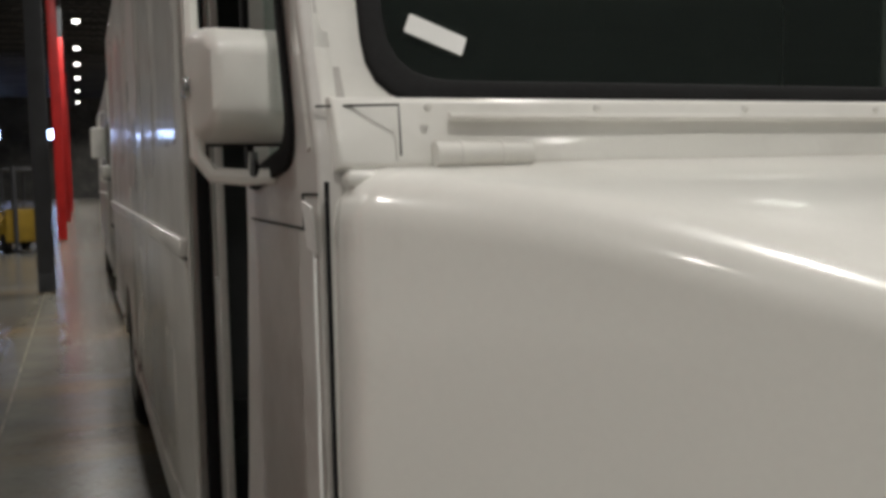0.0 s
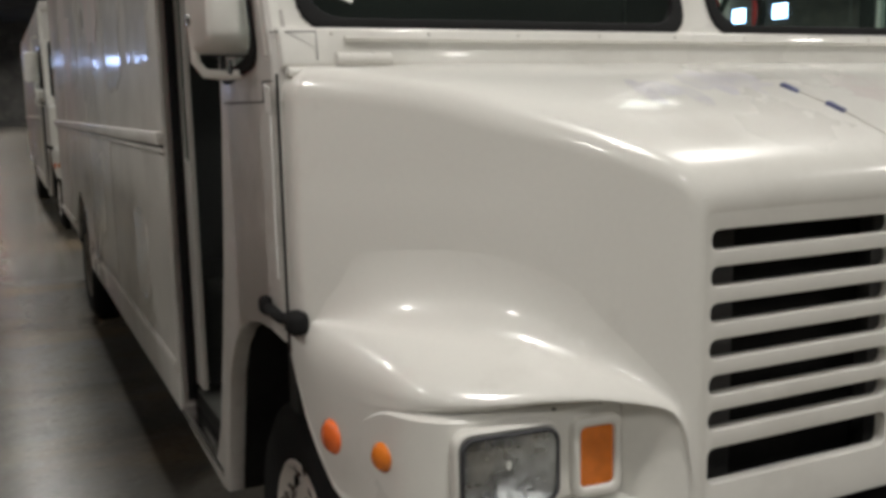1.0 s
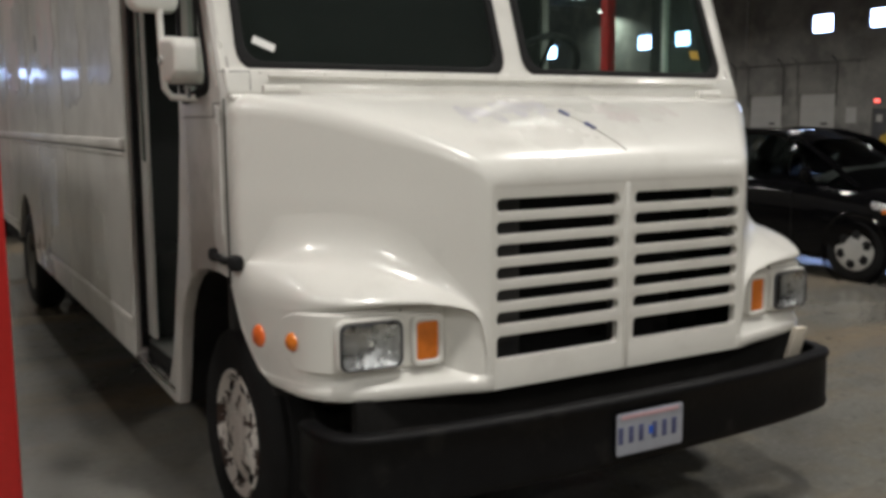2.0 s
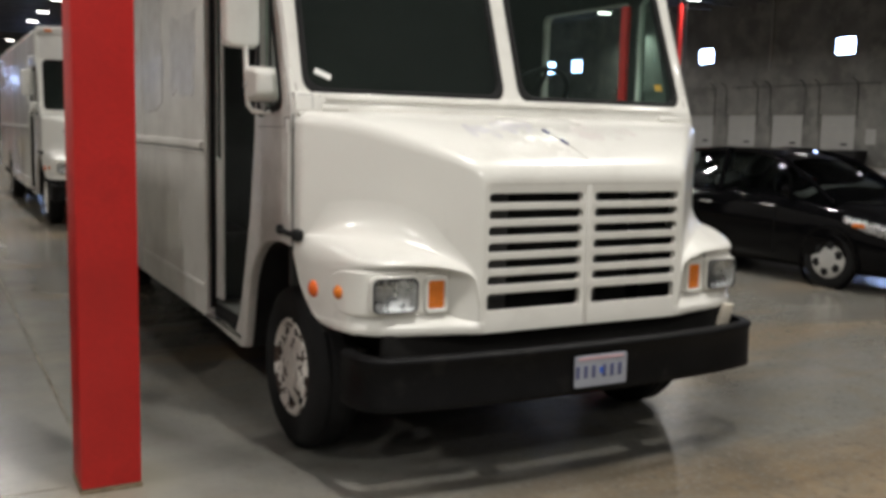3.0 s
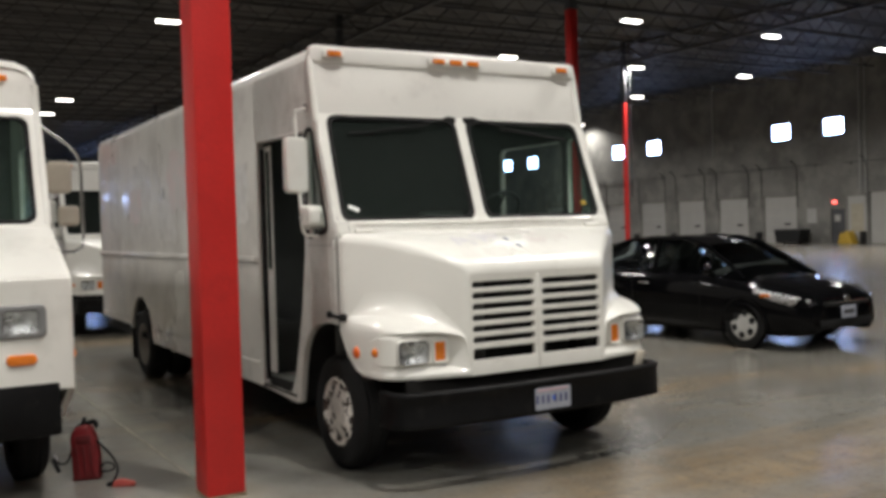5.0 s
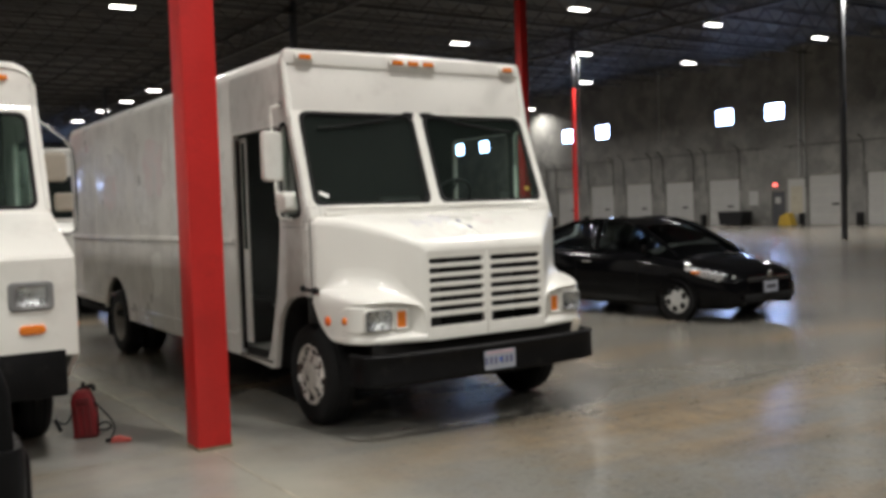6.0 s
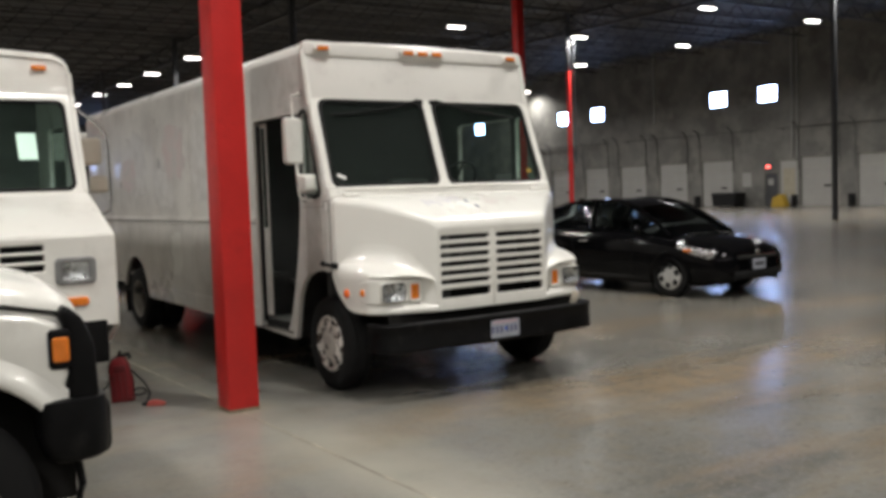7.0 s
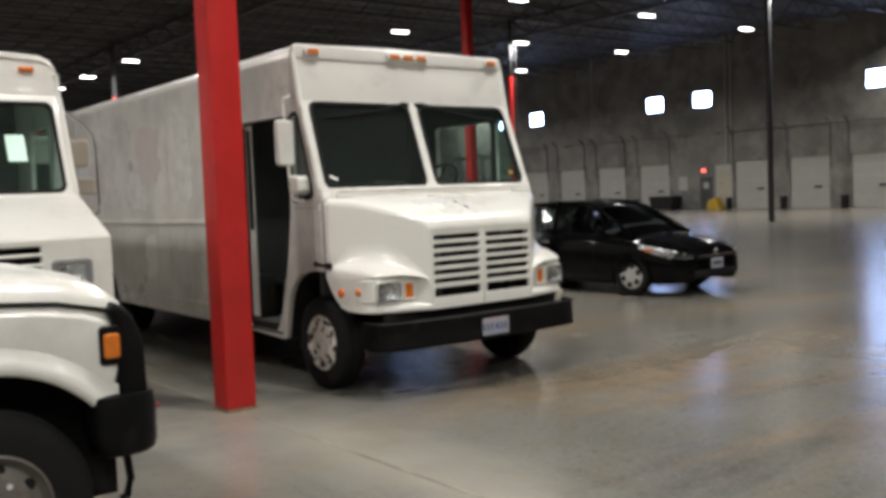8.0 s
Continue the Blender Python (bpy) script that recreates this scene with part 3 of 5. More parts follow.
def hood_z(y):
    """Height of the hood's edge along the van."""
    return float(np.interp(y, (-0.016, -0.006, 0.006, 0.03, 0.06, 0.12, 0.17, 0.24, 0.32, 0.38, 0.45, 0.54, 0.62), (1.388, 1.412, 1.430, 1.452, 1.470, 1.503, 1.528, 1.558, 1.590, 1.611, 1.628, 1.643, 1.652)))


def ragged(y0, y1, z0, z1, rag):
    """Outline of a patch with torn edges."""
    ring = [(math.cos(2 * math.pi * k / 26), math.sin(2 * math.pi * k / 26)) for k in range(26)]
    out = []
    for c, d in ring:
        g = (0.72 + 0.28 * rag.random()) / max(abs(c), abs(d)) ** 0.8
        out.append(((y0 + y1) / 2 + (y1 - y0) / 2 * c * g, (z0 + z1) / 2 + (z1 - z0) / 2 * d * g))
    return out


def step_van(at, label, plain=False):
    van = thing("step_van", label, "van", "step vans", at)
    # flanks
    door = [(1.51, 0.47), (1.42, 0.61), (1.335, 0.86), (1.25, 1.13), (1.165, 1.55), (1.13, 2.42), (2.11, 2.42), (2.11, 0.47)]
    quarter = softened([(0.765, 1.715), (1.085, 1.675), (1.085, 2.40), (0.985, 2.42)], 0.06, 4)
    rear = [(2.135, 2.93), (8.45, 2.93), (8.45, 0.62), (6.84, 0.60)] + arc(6.27, 0.45, 0.53, 12, 168) + [(5.72, 0.47), (2.135, 0.44)]
    base = [(0.628, 1.69), (0.66, 1.76), (0.945, 2.50), (1.04, 2.93), (2.131, 2.93), (2.131, 0.44), (1.42, 0.405), (1.355, 0.415)] + \
           [(1.325, 0.51), (1.29, 0.66), (1.235, 0.82), (1.17, 0.915), (1.08, 0.985), (0.97, 1.032), (0.86, 1.052), (0.74, 1.058), (0.628, 1.052)]
    for s in (-1, 1):
        holes = [softened(door, 0.04, 3), quarter] if s < 0 else [rounded(1.16, 1.62, 2.10, 2.40, 0.06), quarter]
        part("cab_panel", plate([base] + holes, 0.05, 0.006, Matrix.Translation((1.195 * s, 0, 0)) @ SIDEWAYS), GRIMY_SHADED, van, "grimy white cab side panel round the door, shade in its colour")
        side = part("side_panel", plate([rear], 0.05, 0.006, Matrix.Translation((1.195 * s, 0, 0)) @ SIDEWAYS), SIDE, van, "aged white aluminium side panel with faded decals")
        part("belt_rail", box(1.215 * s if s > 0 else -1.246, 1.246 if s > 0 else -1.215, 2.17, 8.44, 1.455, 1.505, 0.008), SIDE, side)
        # dark strip that paints the belt rail's shadow line
        part("rail_shadow_strip", box(min(1.2195 * s, 1.2225 * s), max(1.2195 * s, 1.2225 * s), 2.17, 8.44, 1.446, 1.454), DARK, side)
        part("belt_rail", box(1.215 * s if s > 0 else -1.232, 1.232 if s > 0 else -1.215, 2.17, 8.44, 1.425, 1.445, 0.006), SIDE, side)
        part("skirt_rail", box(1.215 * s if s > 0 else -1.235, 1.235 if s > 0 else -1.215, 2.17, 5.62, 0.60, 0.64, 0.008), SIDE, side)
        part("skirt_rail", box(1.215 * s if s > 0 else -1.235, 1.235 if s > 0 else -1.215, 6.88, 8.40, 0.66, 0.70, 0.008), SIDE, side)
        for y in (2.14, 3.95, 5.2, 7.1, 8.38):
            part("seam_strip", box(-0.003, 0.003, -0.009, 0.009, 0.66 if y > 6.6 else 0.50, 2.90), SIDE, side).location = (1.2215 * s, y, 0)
        part("quarter_glass", plate([[(y, z) for y, z in quarter]], 0.006, 0, Matrix.Translation((1.19 * s, 0, 0)) @ SIDEWAYS), TINTED, van)
        part("quarter_seal", plate([softened([(0.730, 1.685), (1.115, 1.640), (1.115, 2.435), (0.968, 2.455)], 0.07, 4), quarter], 0.012, 0.003, Matrix.Translation((1.222 * s, 0, 0)) @ SIDEWAYS), BLACK, van)
        post = [(1.195 * s, 0.665, 1.70), (1.195 * s, 0.71, 1.82), (1.195 * s, 0.95, 2.48), (1.195 * s, 1.04, 2.96)]
        part("corner_post", tube(post, 0.028, 10), WHITE, van)
    # faded patches on the kerb flank
    if not plain:
        rag = random.Random(3)
        for off, (y0, y1, z0, z1, m) in zip((0.0, 0.001, 0.003, 0.0015, 0.001, 0.004, 0.0, 0.0, 0.0, 0.003), ((2.3, 3.1, 1.75, 2.35, GHOST), (3.2, 3.9, 1.6, 2.7, GHOST), (4.1, 4.9, 1.9, 2.6, PINK), (4.5, 5.3, 1.6, 2.1, GHOST), (5.5, 6.5, 1.7, 2.65, GHOST),
                                  (6.0, 6.7, 1.8, 2.3, PINK), (7.0, 7.9, 1.65, 2.75, GHOST), (2.75, 3.15, 0.70, 1.15, WHITE), (4.35, 4.75, 0.80, 1.36, WHITE), (7.3, 7.6, 2.62, 2.74, PINK))):
            part("decal_trace", plate([ragged(y0, y1, z0, z1, rag)], 0.003, 0, Matrix.Translation((-1.2215 - off, 0, 0)) @ SIDEWAYS), m, van)
    # roof and rear
    prof = [(1.222, 2.925), (1.218, 2.97), (1.19, 3.015), (1.13, 3.04), (0.6, 3.06)]
    prof = [(-x, z) for x, z in prof] + [(0, 3.065)] + [(x, z) for x, z in prof[::-1]]
    rows = [[(x * 0.99, y, z - d) for x, z in prof] for y, d in ((1.012, 0.07), (1.03, 0.025), (1.08, 0.0), (8.42, 0.0), (8.46, 0.03))]
    part("roof", grid(rows, thick=0.03), WHITE, van)
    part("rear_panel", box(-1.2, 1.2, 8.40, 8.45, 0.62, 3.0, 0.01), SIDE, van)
    part("rear_step", box(-1.1, 1.1, 8.45, 8.70, 0.50, 0.58, 0.01), DARK, van)
    # front above the windscreen, with the lamp strip
    part("brow_panel", plate([[(-1.21, 0), (1.21, 0), (1.21, 0.42), (-1.21, 0.42)]], 0.03, 0.005, pose(0, 0.965, 2.50, 90 - 9.5)), BROW, van)
    cap = part("roof_cap", plate([rounded(-1.205, 0, 1.205, 0.135, 0.05)], 0.07, 0.018, pose(0, 1.035, 2.905, 90 - 6)), BROW, van)
    for i, x in enumerate((-1.03, -0.155, 0.0, 0.155, 1.03)):
        lampbase = part("marker_base", box(x - 0.085, x + 0.085, 0.970, 1.0, 2.945, 3.0, 0.012), WHITE, van)
        part("marker_lens", box(x - 0.055, x + 0.055, 0.952, 0.972, 2.952, 2.993, 0.012), AMBER, lampbase, "amber clearance lamp")
    # windscreen frame, glass and seals
    L = 0.86
    tilt = pose(0, 0.672, 1.725, 90 - math.degrees(RAKE))
    frames = []
    for s in (-1, 1):
        a, b = sorted((s * 0.050, s * 1.140))
        frames.append(softened([(a, 0.030), (b, 0.030), (b - 0.02 * (s > 0), 0.846), (a + 0.02 * (s < 0), 0.846)], 0.09, 5))
    part("windscreen_frame", plate([[(-1.20, 0), (1.20, 0), (1.20, L), (-1.20, L)]] + frames, 0.045, 0.008, tilt), WHITE, van)
    for s, f in zip((-1, 1), frames):
        c = Vector((0.595 * s, 0.438))
        inner = [((c.x + (p[0] - c.x) * 0.95, c.y + (p[1] - c.y) * 0.932)) for p in f]
        part("windscreen_seal", plate([[(c.x + (p[0] - c.x) * 1.012, c.y + (p[1] - c.y) * 1.016) for p in f], inner], 0.03, 0.006, tilt @ Matrix.Translation((0, 0, 0.016))), BLACK, van)
        g = part("windscreen", plate([inner], 0.006, 0, tilt @ Matrix.Translation((0, 0, 0.008))), TINTED if s < 0 else CLEAR, van, "raked windscreen pane")
        arm = tube([tilt @ Vector(q) for q in ((0.10 * s, 0.86, 0.04), (0.16 * s, 0.83, 0.06), (0.42 * s, 0.77, 0.045), (0.72 * s, 0.735, 0.035))], 0.008, 6)
        wiper = part("wiper", arm, BLACK, van)
        part("blade", tube([tilt @ Vector(q) for q in ((0.35 * s, 0.77, 0.03), (0.98 * s, 0.70, 0.03))], 0.009, 6), BLACK, wiper)
        part("pivot", box(0.085 * s - 0.05, 0.085 * s + 0.05, 0.925, 0.985, 2.495, 2.548, 0.014), BLACK, wiper)
    # cowl below the glass
    part("cowl", plate([[(-1.20, 0), (1.20, 0), (1.20, 0.095), (-1.20, 0.095)]], 0.05, 0.012, pose(0, 0.640, 1.668, 90 - 14)), WHITE, van)
    part("cowl_ledge", box(-1.19, 1.19, 0.60, 0.66, 1.650, 1.674, 0.01), WHITE, van)
    part("cowl_bead", tube([(-1.05, 0.622, 1.738), (1.05, 0.622, 1.738)], 0.006, 6), WHITE, van)
    for s in (-1, 1):
        h = part("hood_hinge", rod((1.075 * s, 0.610, 1.690), (0.945 * s, 0.610, 1.690), 0.0165, None, 14), WHITE, van, "round white hood hinge")
        for x in (1.04, 0.985):
            part("knuckle", rod(((x + 0.003) * s, 0.610, 1.690), ((x - 0.003) * s, 0.610, 1.690), 0.0178, None, 14), WHITE, h)
    # hood: nose, flanks and top in one shell
    n = 24
    rows = []
    for j in range(n + 1):
        p = hood_line(j / n)
        w, y = p.x, p.y
        zt = hood_z(y) + 0.012
        r = 0.030 + 0.024 * min(1.0, max(0.0, y) / 0.25)
        low = float(np.interp(y, (0.10, 0.30, 0.383, 0.435, 0.50, 0.554, 0.60, 0.628), (0.716, 0.722, 0.730, 0.757, 0.820, 0.887, 0.975, 1.030))) + 0.02
        half = [(w, y, low), (w + 0.004, y, 1.15), (w, y, zt - r)]
        half += [(w - r + r * math.cos(radians(a)), y, zt - r + r * math.sin(radians(a))) for a in (22, 45, 68, 90)]
        half += [(w * 0.72, y, zt + 0.004), (w * 0.38, y, zt + 0.005), (w * 0.05, y, zt + 0.006)]
        rows.append([(-x, yy, z) for x, yy, z in half] + half[::-1])
    for w, y, zt, r in ((0.5605, -0.0162, 1.386, 0.026), (0.553, -0.0158, 1.374, 0.020), (0.545, -0.0125, 1.362, 0.016)):
        # the nose rolls over on to the grille panel
        half = [(w, y, 0.722), (w, y, 1.15), (w, y, zt - r)]
        half += [(w - r + r * math.cos(radians(a)), y, zt - r + r * math.sin(radians(a))) for a in (22, 45, 68, 90)]
        half += [(w * 0.72, y, zt + 0.001), (w * 0.38, y, zt + 0.001), (w * 0.05, y, zt + 0.001)]
        rows.insert(0, [(-x, yy, z) for x, yy, z in half] + half[::-1])
    part("hood", grid(rows, thick=-0.012), WHITE, van, "glossy white sloping hood with faint decal traces", smooth=60)
    part("hood_crease", tube([(0.0, yy, hood_z(yy) + 0.0275) for yy in (0.03, 0.1, 0.17, 0.25, 0.35, 0.45, 0.58)], 0.005, 6), WHITE, van)
    if not plain:
        rnd = random.Random(7)
        for x0, x1, m in ((-0.50, -0.08, BLUEISH), (0.08, 0.52, ROSY)):
            for c in range(7):
                cx, cy = x0 + (x1 - x0) * (c + 0.5) / 7, 0.23 + 0.16 * rnd.random()
                wx, wy = 0.022 + 0.03 * rnd.random(), 0.035 + 0.06 * rnd.random()
                rows = []
                for v in np.linspace(-1, 1, 9):
                    half = wx * (0.45 + 0.55 * math.sqrt(max(0.0, 1 - v * v))) * (0.8 + 0.4 * rnd.random())
                    yy = cy + wy * v
                    rows.append([(cx + half * a + 0.05 * v * wy, yy, hood_z(yy) + 0.0306) for a in np.linspace(-1, 1, 5)])
                part("hood_decal", grid(rows), m, van, "faint worn decal trace")
    for x, y, z in ((-0.012, 0.172, hood_z(0.172) + 0.026), (-0.045, 0.282, hood_z(0.282) + 0.026)):
        part("hood_latch", moved(box(-0.010, 0.010, -0.026, 0.026, -0.004, 0.012, 0.005), pose(x, y, z, 26, 0, 16)), INK, van, "small dark hood fastener")
    part("latch_cord", tube([(-0.045 + (0.282 - yy) * 0.28, yy, hood_z(yy) + 0.034) for yy in (0.282, 0.21, 0.172, 0.11, 0.05, 0.02)], 0.003, 5), WHITE, van)
    # grille with its slots
    slots = []
    for k in range(7):
        top = 1.334 - 0.0735 * k if k < 6 else 0.888
        bot = top - 0.041 if k < 6 else 0.812
        for a, b in ((-0.54, -0.034), (0.034, 0.54)):
            slots.append(rounded(a, bot, b, top, 0.017, 3))
    part("grille", plate([softened([(-0.572, 0.712), (0.572, 0.712), (0.564, 1.400), (-0.564, 1.400)], 0.008, 3)] + slots, 0.03, 0.002, Matrix.Translation((0, -0.0115, 0)) @ UPRIGHT), WHITE, van, "white grille panel with horizontal slots")
    part("grille_rib", box(-0.012, 0.012, -0.030, -0.022, 0.72, 1.37, 0.003), WHITE, van)
    rad = part("radiator", box(-0.50, 0.30, 0.16, 0.22, 0.70, 1.36), DARK, van)
    for x in (-0.40, 0.12):
        part("radiator_bar", box(x - 0.05, x + 0.05, 0.12, 0.16, 0.70, 1.36, 0.005), material("dull_alloy", (0.10, 0.10, 0.10), 0.5, 0.4) if "dull_alloy" not in bpy.data.materials else bpy.data.materials["dull_alloy"], rad)
    part("engine_block", box(-0.52, 0.52, 0.30, 0.62, 0.62, 1.36, 0.02), DARK, van)
    # fenders, lamps
    for s in (-1, 1):
        # plan of the shell: x, y, where it meets the hood's flank, depth of the lamp recess
        ctl = ((0.546, -0.0250, 0.556, 0.0), (0.558, -0.0296, 0.5665, 0.0), (0.576, -0.0290, 0.578, 0.002), (0.590, -0.0262, 0.589, 0.020), (0.610, -0.0205, 0.602, 0.050), (0.640, -0.0115, 0.622, 0.073), (0.690, 0.001, 0.660, 0.079), (0.740, 0.010, 0.700, 0.075), (0.80, 0.022, 0.745, 0.066), (0.88, 0.040, 0.805, 0.053), (0.96, 0.062, 0.870, 0.040),
               (1.045, 0.100, 0.935, 0.022), (1.108, 0.168, 1.000, 0.007), (1.142, 0.27, 1.050, 0.001), (1.170, 0.40, 1.095, 0.0), (1.192, 0.52, 1.130, 0.0), (1.201, 0.58, 1.150, 0.0), (1.207, 0.628, 1.162, 0.0))
        plan = smooth_line([c[:3] for c in ctl], 70)
        deep = [max(0.0, v.x) for v in smooth_line([(c[3], 0, 0) for c in ctl], 70)]
        flank = [hood_line(q / 48) for q in range(49)]
        rows = []
        for i, c in enumerate(plan):
            p = Vector((c.x, c.y, 0))
            h = Vector((c.z, float(np.interp(c.z, [v.x for v in flank], [v.y for v in flank])), 0))
            h += Vector((0.0135, 0, 0)) if h.y > 0.58 else Vector((0.009, -0.0095, 0)) if h.y > 0.01 else Vector((0.004, -0.0135, 0))
            d = plan[min(i + 1, 70)] - plan[max(i - 1, 0)]
            nrm = Vector((d.y, -d.x, 0)).normalized()
            dep, gap, k = deep[i], (h - p).length, i / 70
            base_z = float(np.interp(p.y, (-0.02, 0.10, 0.30, 0.383, 0.435, 0.50, 0.554, 0.60, 0.628), (0.712, 0.716, 0.722, 0.730, 0.757, 0.820, 0.887, 0.975, 1.030)))
            zj = float(np.interp(h.x, (0.560, 0.575, 0.60, 0.633, 0.69, 0.757, 0.842, 0.886, 0.95, 1.02, 1.10, 1.17, 1.194), (0.945, 0.966, 0.992, 1.020, 1.062, 1.100, 1.138, 1.148, 1.152, 1.150, 1.144, 1.135, 1.13)))
            zb = float(np.interp(p.x, (0.546, 0.576, 0.584, 0.592, 0.604, 0.618, 0.636, 0.66, 0.70, 0.78, 0.88, 1.0, 1.10, 1.15, 1.197), (0.800, 0.815, 0.870, 0.918, 0.952, 0.972, 0.983, 0.991, 1.000, 1.012, 1.017, 1.016, 1.010, 0.990, 0.990)))
            zb = max(zb, base_z + 0.025)
            zl = min(max(0.757, base_z + 0.008), zb - 0.02)
            rise = 0.036 * min(1.0, dep / 0.04)
            q = lambda f, z, o=0.0: (p.x + (h.x - p.x) * f + nrm.x * o, p.y + (h.y - p.y) * f + nrm.y * o, z)
            soft = float(np.interp(p.x, (1.0, 1.10, 1.15), (0.0, 0.6, 1.0)))
            up = max(zj - zb, 0.0)
            line = [q(0, base_z, -0.014), q(0, base_z, -0.004), q(0, base_z + 0.006), q(0, (base_z + zl) / 2), q(0, zl - 0.008), q(0, zl - 0.002, -min(0.004, dep)), q(0, zl + rise * 0.45, -dep * 0.5), q(0, zl + rise, -dep * 0.96), q(0, zl + rise + 0.012, -dep),
                    q(0, (zl + zb) / 2, -dep), q(0, zb - 0.014, -dep), q(0, zb - 0.008, -dep * 0.94), q(0, zb - 0.004, -dep * 0.35), q(0, zb + 0.002, -min(0.003, dep))]
            lift = min(1.0, (gap + 0.02) / 0.14)
            for f, a, b in ((0.010, 0.06, 0.16), (0.03, 0.12, 0.27), (0.07, 0.18, 0.39), (0.14, 0.255, 0.52), (0.24, 0.355, 0.63), (0.36, 0.475, 0.72), (0.46, 0.57, 0.78), (0.56, 0.655, 0.83)):
                line.append(q(f, zb + up * (a + (b - a) * soft)))
            # wide fillet up to the hood's flank
            for f, fall, climb in ((0.65, 0.275, 0.0), (0.73, 0.21, 0.004), (0.80, 0.145, 0.012), (0.86, 0.09, 0.024), (0.91, 0.045, 0.042), (0.95, 0.015, 0.066), (0.98, 0.0, 0.096), (0.998, 0.0, 0.135), (1.008, 0.0, 0.175)):
                line.append(q(f, zj - up * fall * (1 - 0.4 * soft) + climb * lift))
            rows.append([(v[0] * s, v[1], v[2]) for v in line])
        f = part("fender", grid(rows), WHITE, van, "rounded white front fender", smooth=70)
        # lamp bezel that follows the nose and wraps the corner
        bez = smooth_line([(0.685, 0.080, 0), (0.80, 0.0885, 0), (0.95, 0.102, 0), (1.045, 0.120, 0), (1.10, 0.178, 0), (1.123, 0.25, 0), (1.138, 0.31, 0)], 24)
        def band(z0, z1, off, lo, hi, thick):
            rr = []
            for i in range(lo, hi + 1):
                p = bez[i]
                d = bez[min(i + 1, 24)] - bez[max(i - 1, 0)]
                nrm = Vector((d.y, -d.x, 0)).normalized()
                taper = 0.05 * max(0, (i - 17) / 7) ** 2
                zz = [z0 + taper, z0 + taper + 0.01, (z0 + z1) / 2, z1 - taper - 0.01, z1 - taper]
                oo = [off - 0.012, off, off, off, off - 0.012]
                rr.append([((p.x + nrm.x * o) * s, p.y + nrm.y * o, z) for z, o in zip(zz, oo)])
            return grid(rr, thick=thick * s)
        part("bezel_gap", band(0.799, 0.999, 0.002, 0, 24, 0.003), GREYPAINT, f)
        bz = part("lamp_bezel", band(0.803, 0.995, 0.010, 0, 24, 0.007), WHITE, f)
        ang = 5.0
        m = pose(0.943 * s, 0.086, 0.893, 0, 0, ang * s)
        part("lamp_surround", moved(plate([rounded(-0.103, -0.075, 0.103, 0.075, 0.028), rounded(-0.096, -0.068, 0.096, 0.068, 0.025)], 0.014, 0.004, UPRIGHT), m @ Matrix.Translation((0, -0.029, 0))), GREYPAINT, f)
        part("lamp_housing", moved(plate([rounded(-0.112, -0.085, 0.112, 0.085, 0.032), rounded(-0.099, -0.071, 0.099, 0.071, 0.025)], 0.034, 0.008, UPRIGHT), m @ Matrix.Translation((0, -0.006, 0))), WHITE, f)
        rows = [[(x, 0.020 * (1 - (x / 0.1) ** 2) * (1 - (z / 0.07) ** 2) - 0.022 + 0.0008 * math.sin(x * 210), z) for x in np.linspace(-0.097, 0.097, 41)] for z in np.linspace(-0.068, 0.068, 9)]
        hl = part("headlight", moved(grid(rows), m), CHROME, f, "rectangular sealed headlight")
        part("lens", moved(plate([rounded(-0.097, -0.068, 0.097, 0.068, 0.022)], 0.006, 0.002, UPRIGHT), m @ Matrix.Translation((0, -0.031, 0))), LENS, hl)
        m2 = pose(0.749 * s, 0.073, 0.888, 0, 0, 4 * s)
        part("signal_ring", moved(plate([rounded(-0.056, -0.084, 0.056, 0.084, 0.026), rounded(-0.038, -0.062, 0.038, 0.062, 0.012)], 0.030, 0.008, UPRIGHT), m2 @ Matrix.Translation((0, -0.010, 0))), WHITE, f)
        part("turn_signal", moved(plate([rounded(-0.039, -0.063, 0.039, 0.063, 0.012)], 0.024, 0.005, UPRIGHT), m2 @ Matrix.Translation((0, -0.006, 0))), AMBER, f, "amber turn signal lens")
        for x, z in ((0.72, 0.985), (0.72, 0.812), (0.84, 0.988), (1.10, 0.962), (1.10, 0.836)):
            b = min(bez, key=lambda v: abs(v.x - x))
            part("screw", moved(lathe([(0, 0), (0.006, 0), (0.006, 0.004), (0, 0.005)], 8, "y"), pose(b.x * s, b.y - 0.016, z)), BLACK, bz)
        mk = lathe([(0.0, -0.016), (0.02, -0.015), (0.030, -0.006), (0.032, 0.006)], 18, "y")
        part("side_marker", moved(mk, pose(1.136 * s, 0.238, 0.893, 0, 0, 72 * s)), AMBER, f, "small round amber marker")
        mk = lathe([(0.0, -0.012), (0.028, -0.010), (0.039, 0.0), (0.040, 0.006)], 20, "y")
        part("side_reflector", moved(mk, pose(1.179 * s, 0.435, 0.880, 0, 0, 78 * s)), ORANGE, f, "round orange side reflector")
        # hood catch and the wheel well
        ct = part("hood_catch", tube([(1.196 * s, 0.585, 1.108), (1.224 * s, 0.63, 1.110), (1.230 * s, 0.70, 1.116), (1.226 * s, 0.745, 1.120)], 0.014, 8), BLACK, van, "black rubber hood catch")
        part("knob", box(1.204 * s - 0.025, 1.204 * s + 0.025, 0.545, 0.605, 1.080, 1.135, 0.018, 3), BLACK, ct)
        part("knob", box(1.227 * s - 0.018, 1.227 * s + 0.018, 0.715, 0.77, 1.096, 1.142, 0.015, 3), BLACK, ct)
        part("wheel_well", box(min(0.62 * s, 0.70 * s), max(0.62 * s, 0.70 * s), 0.34, 1.36, 0.45, 1.0), DARK, van)
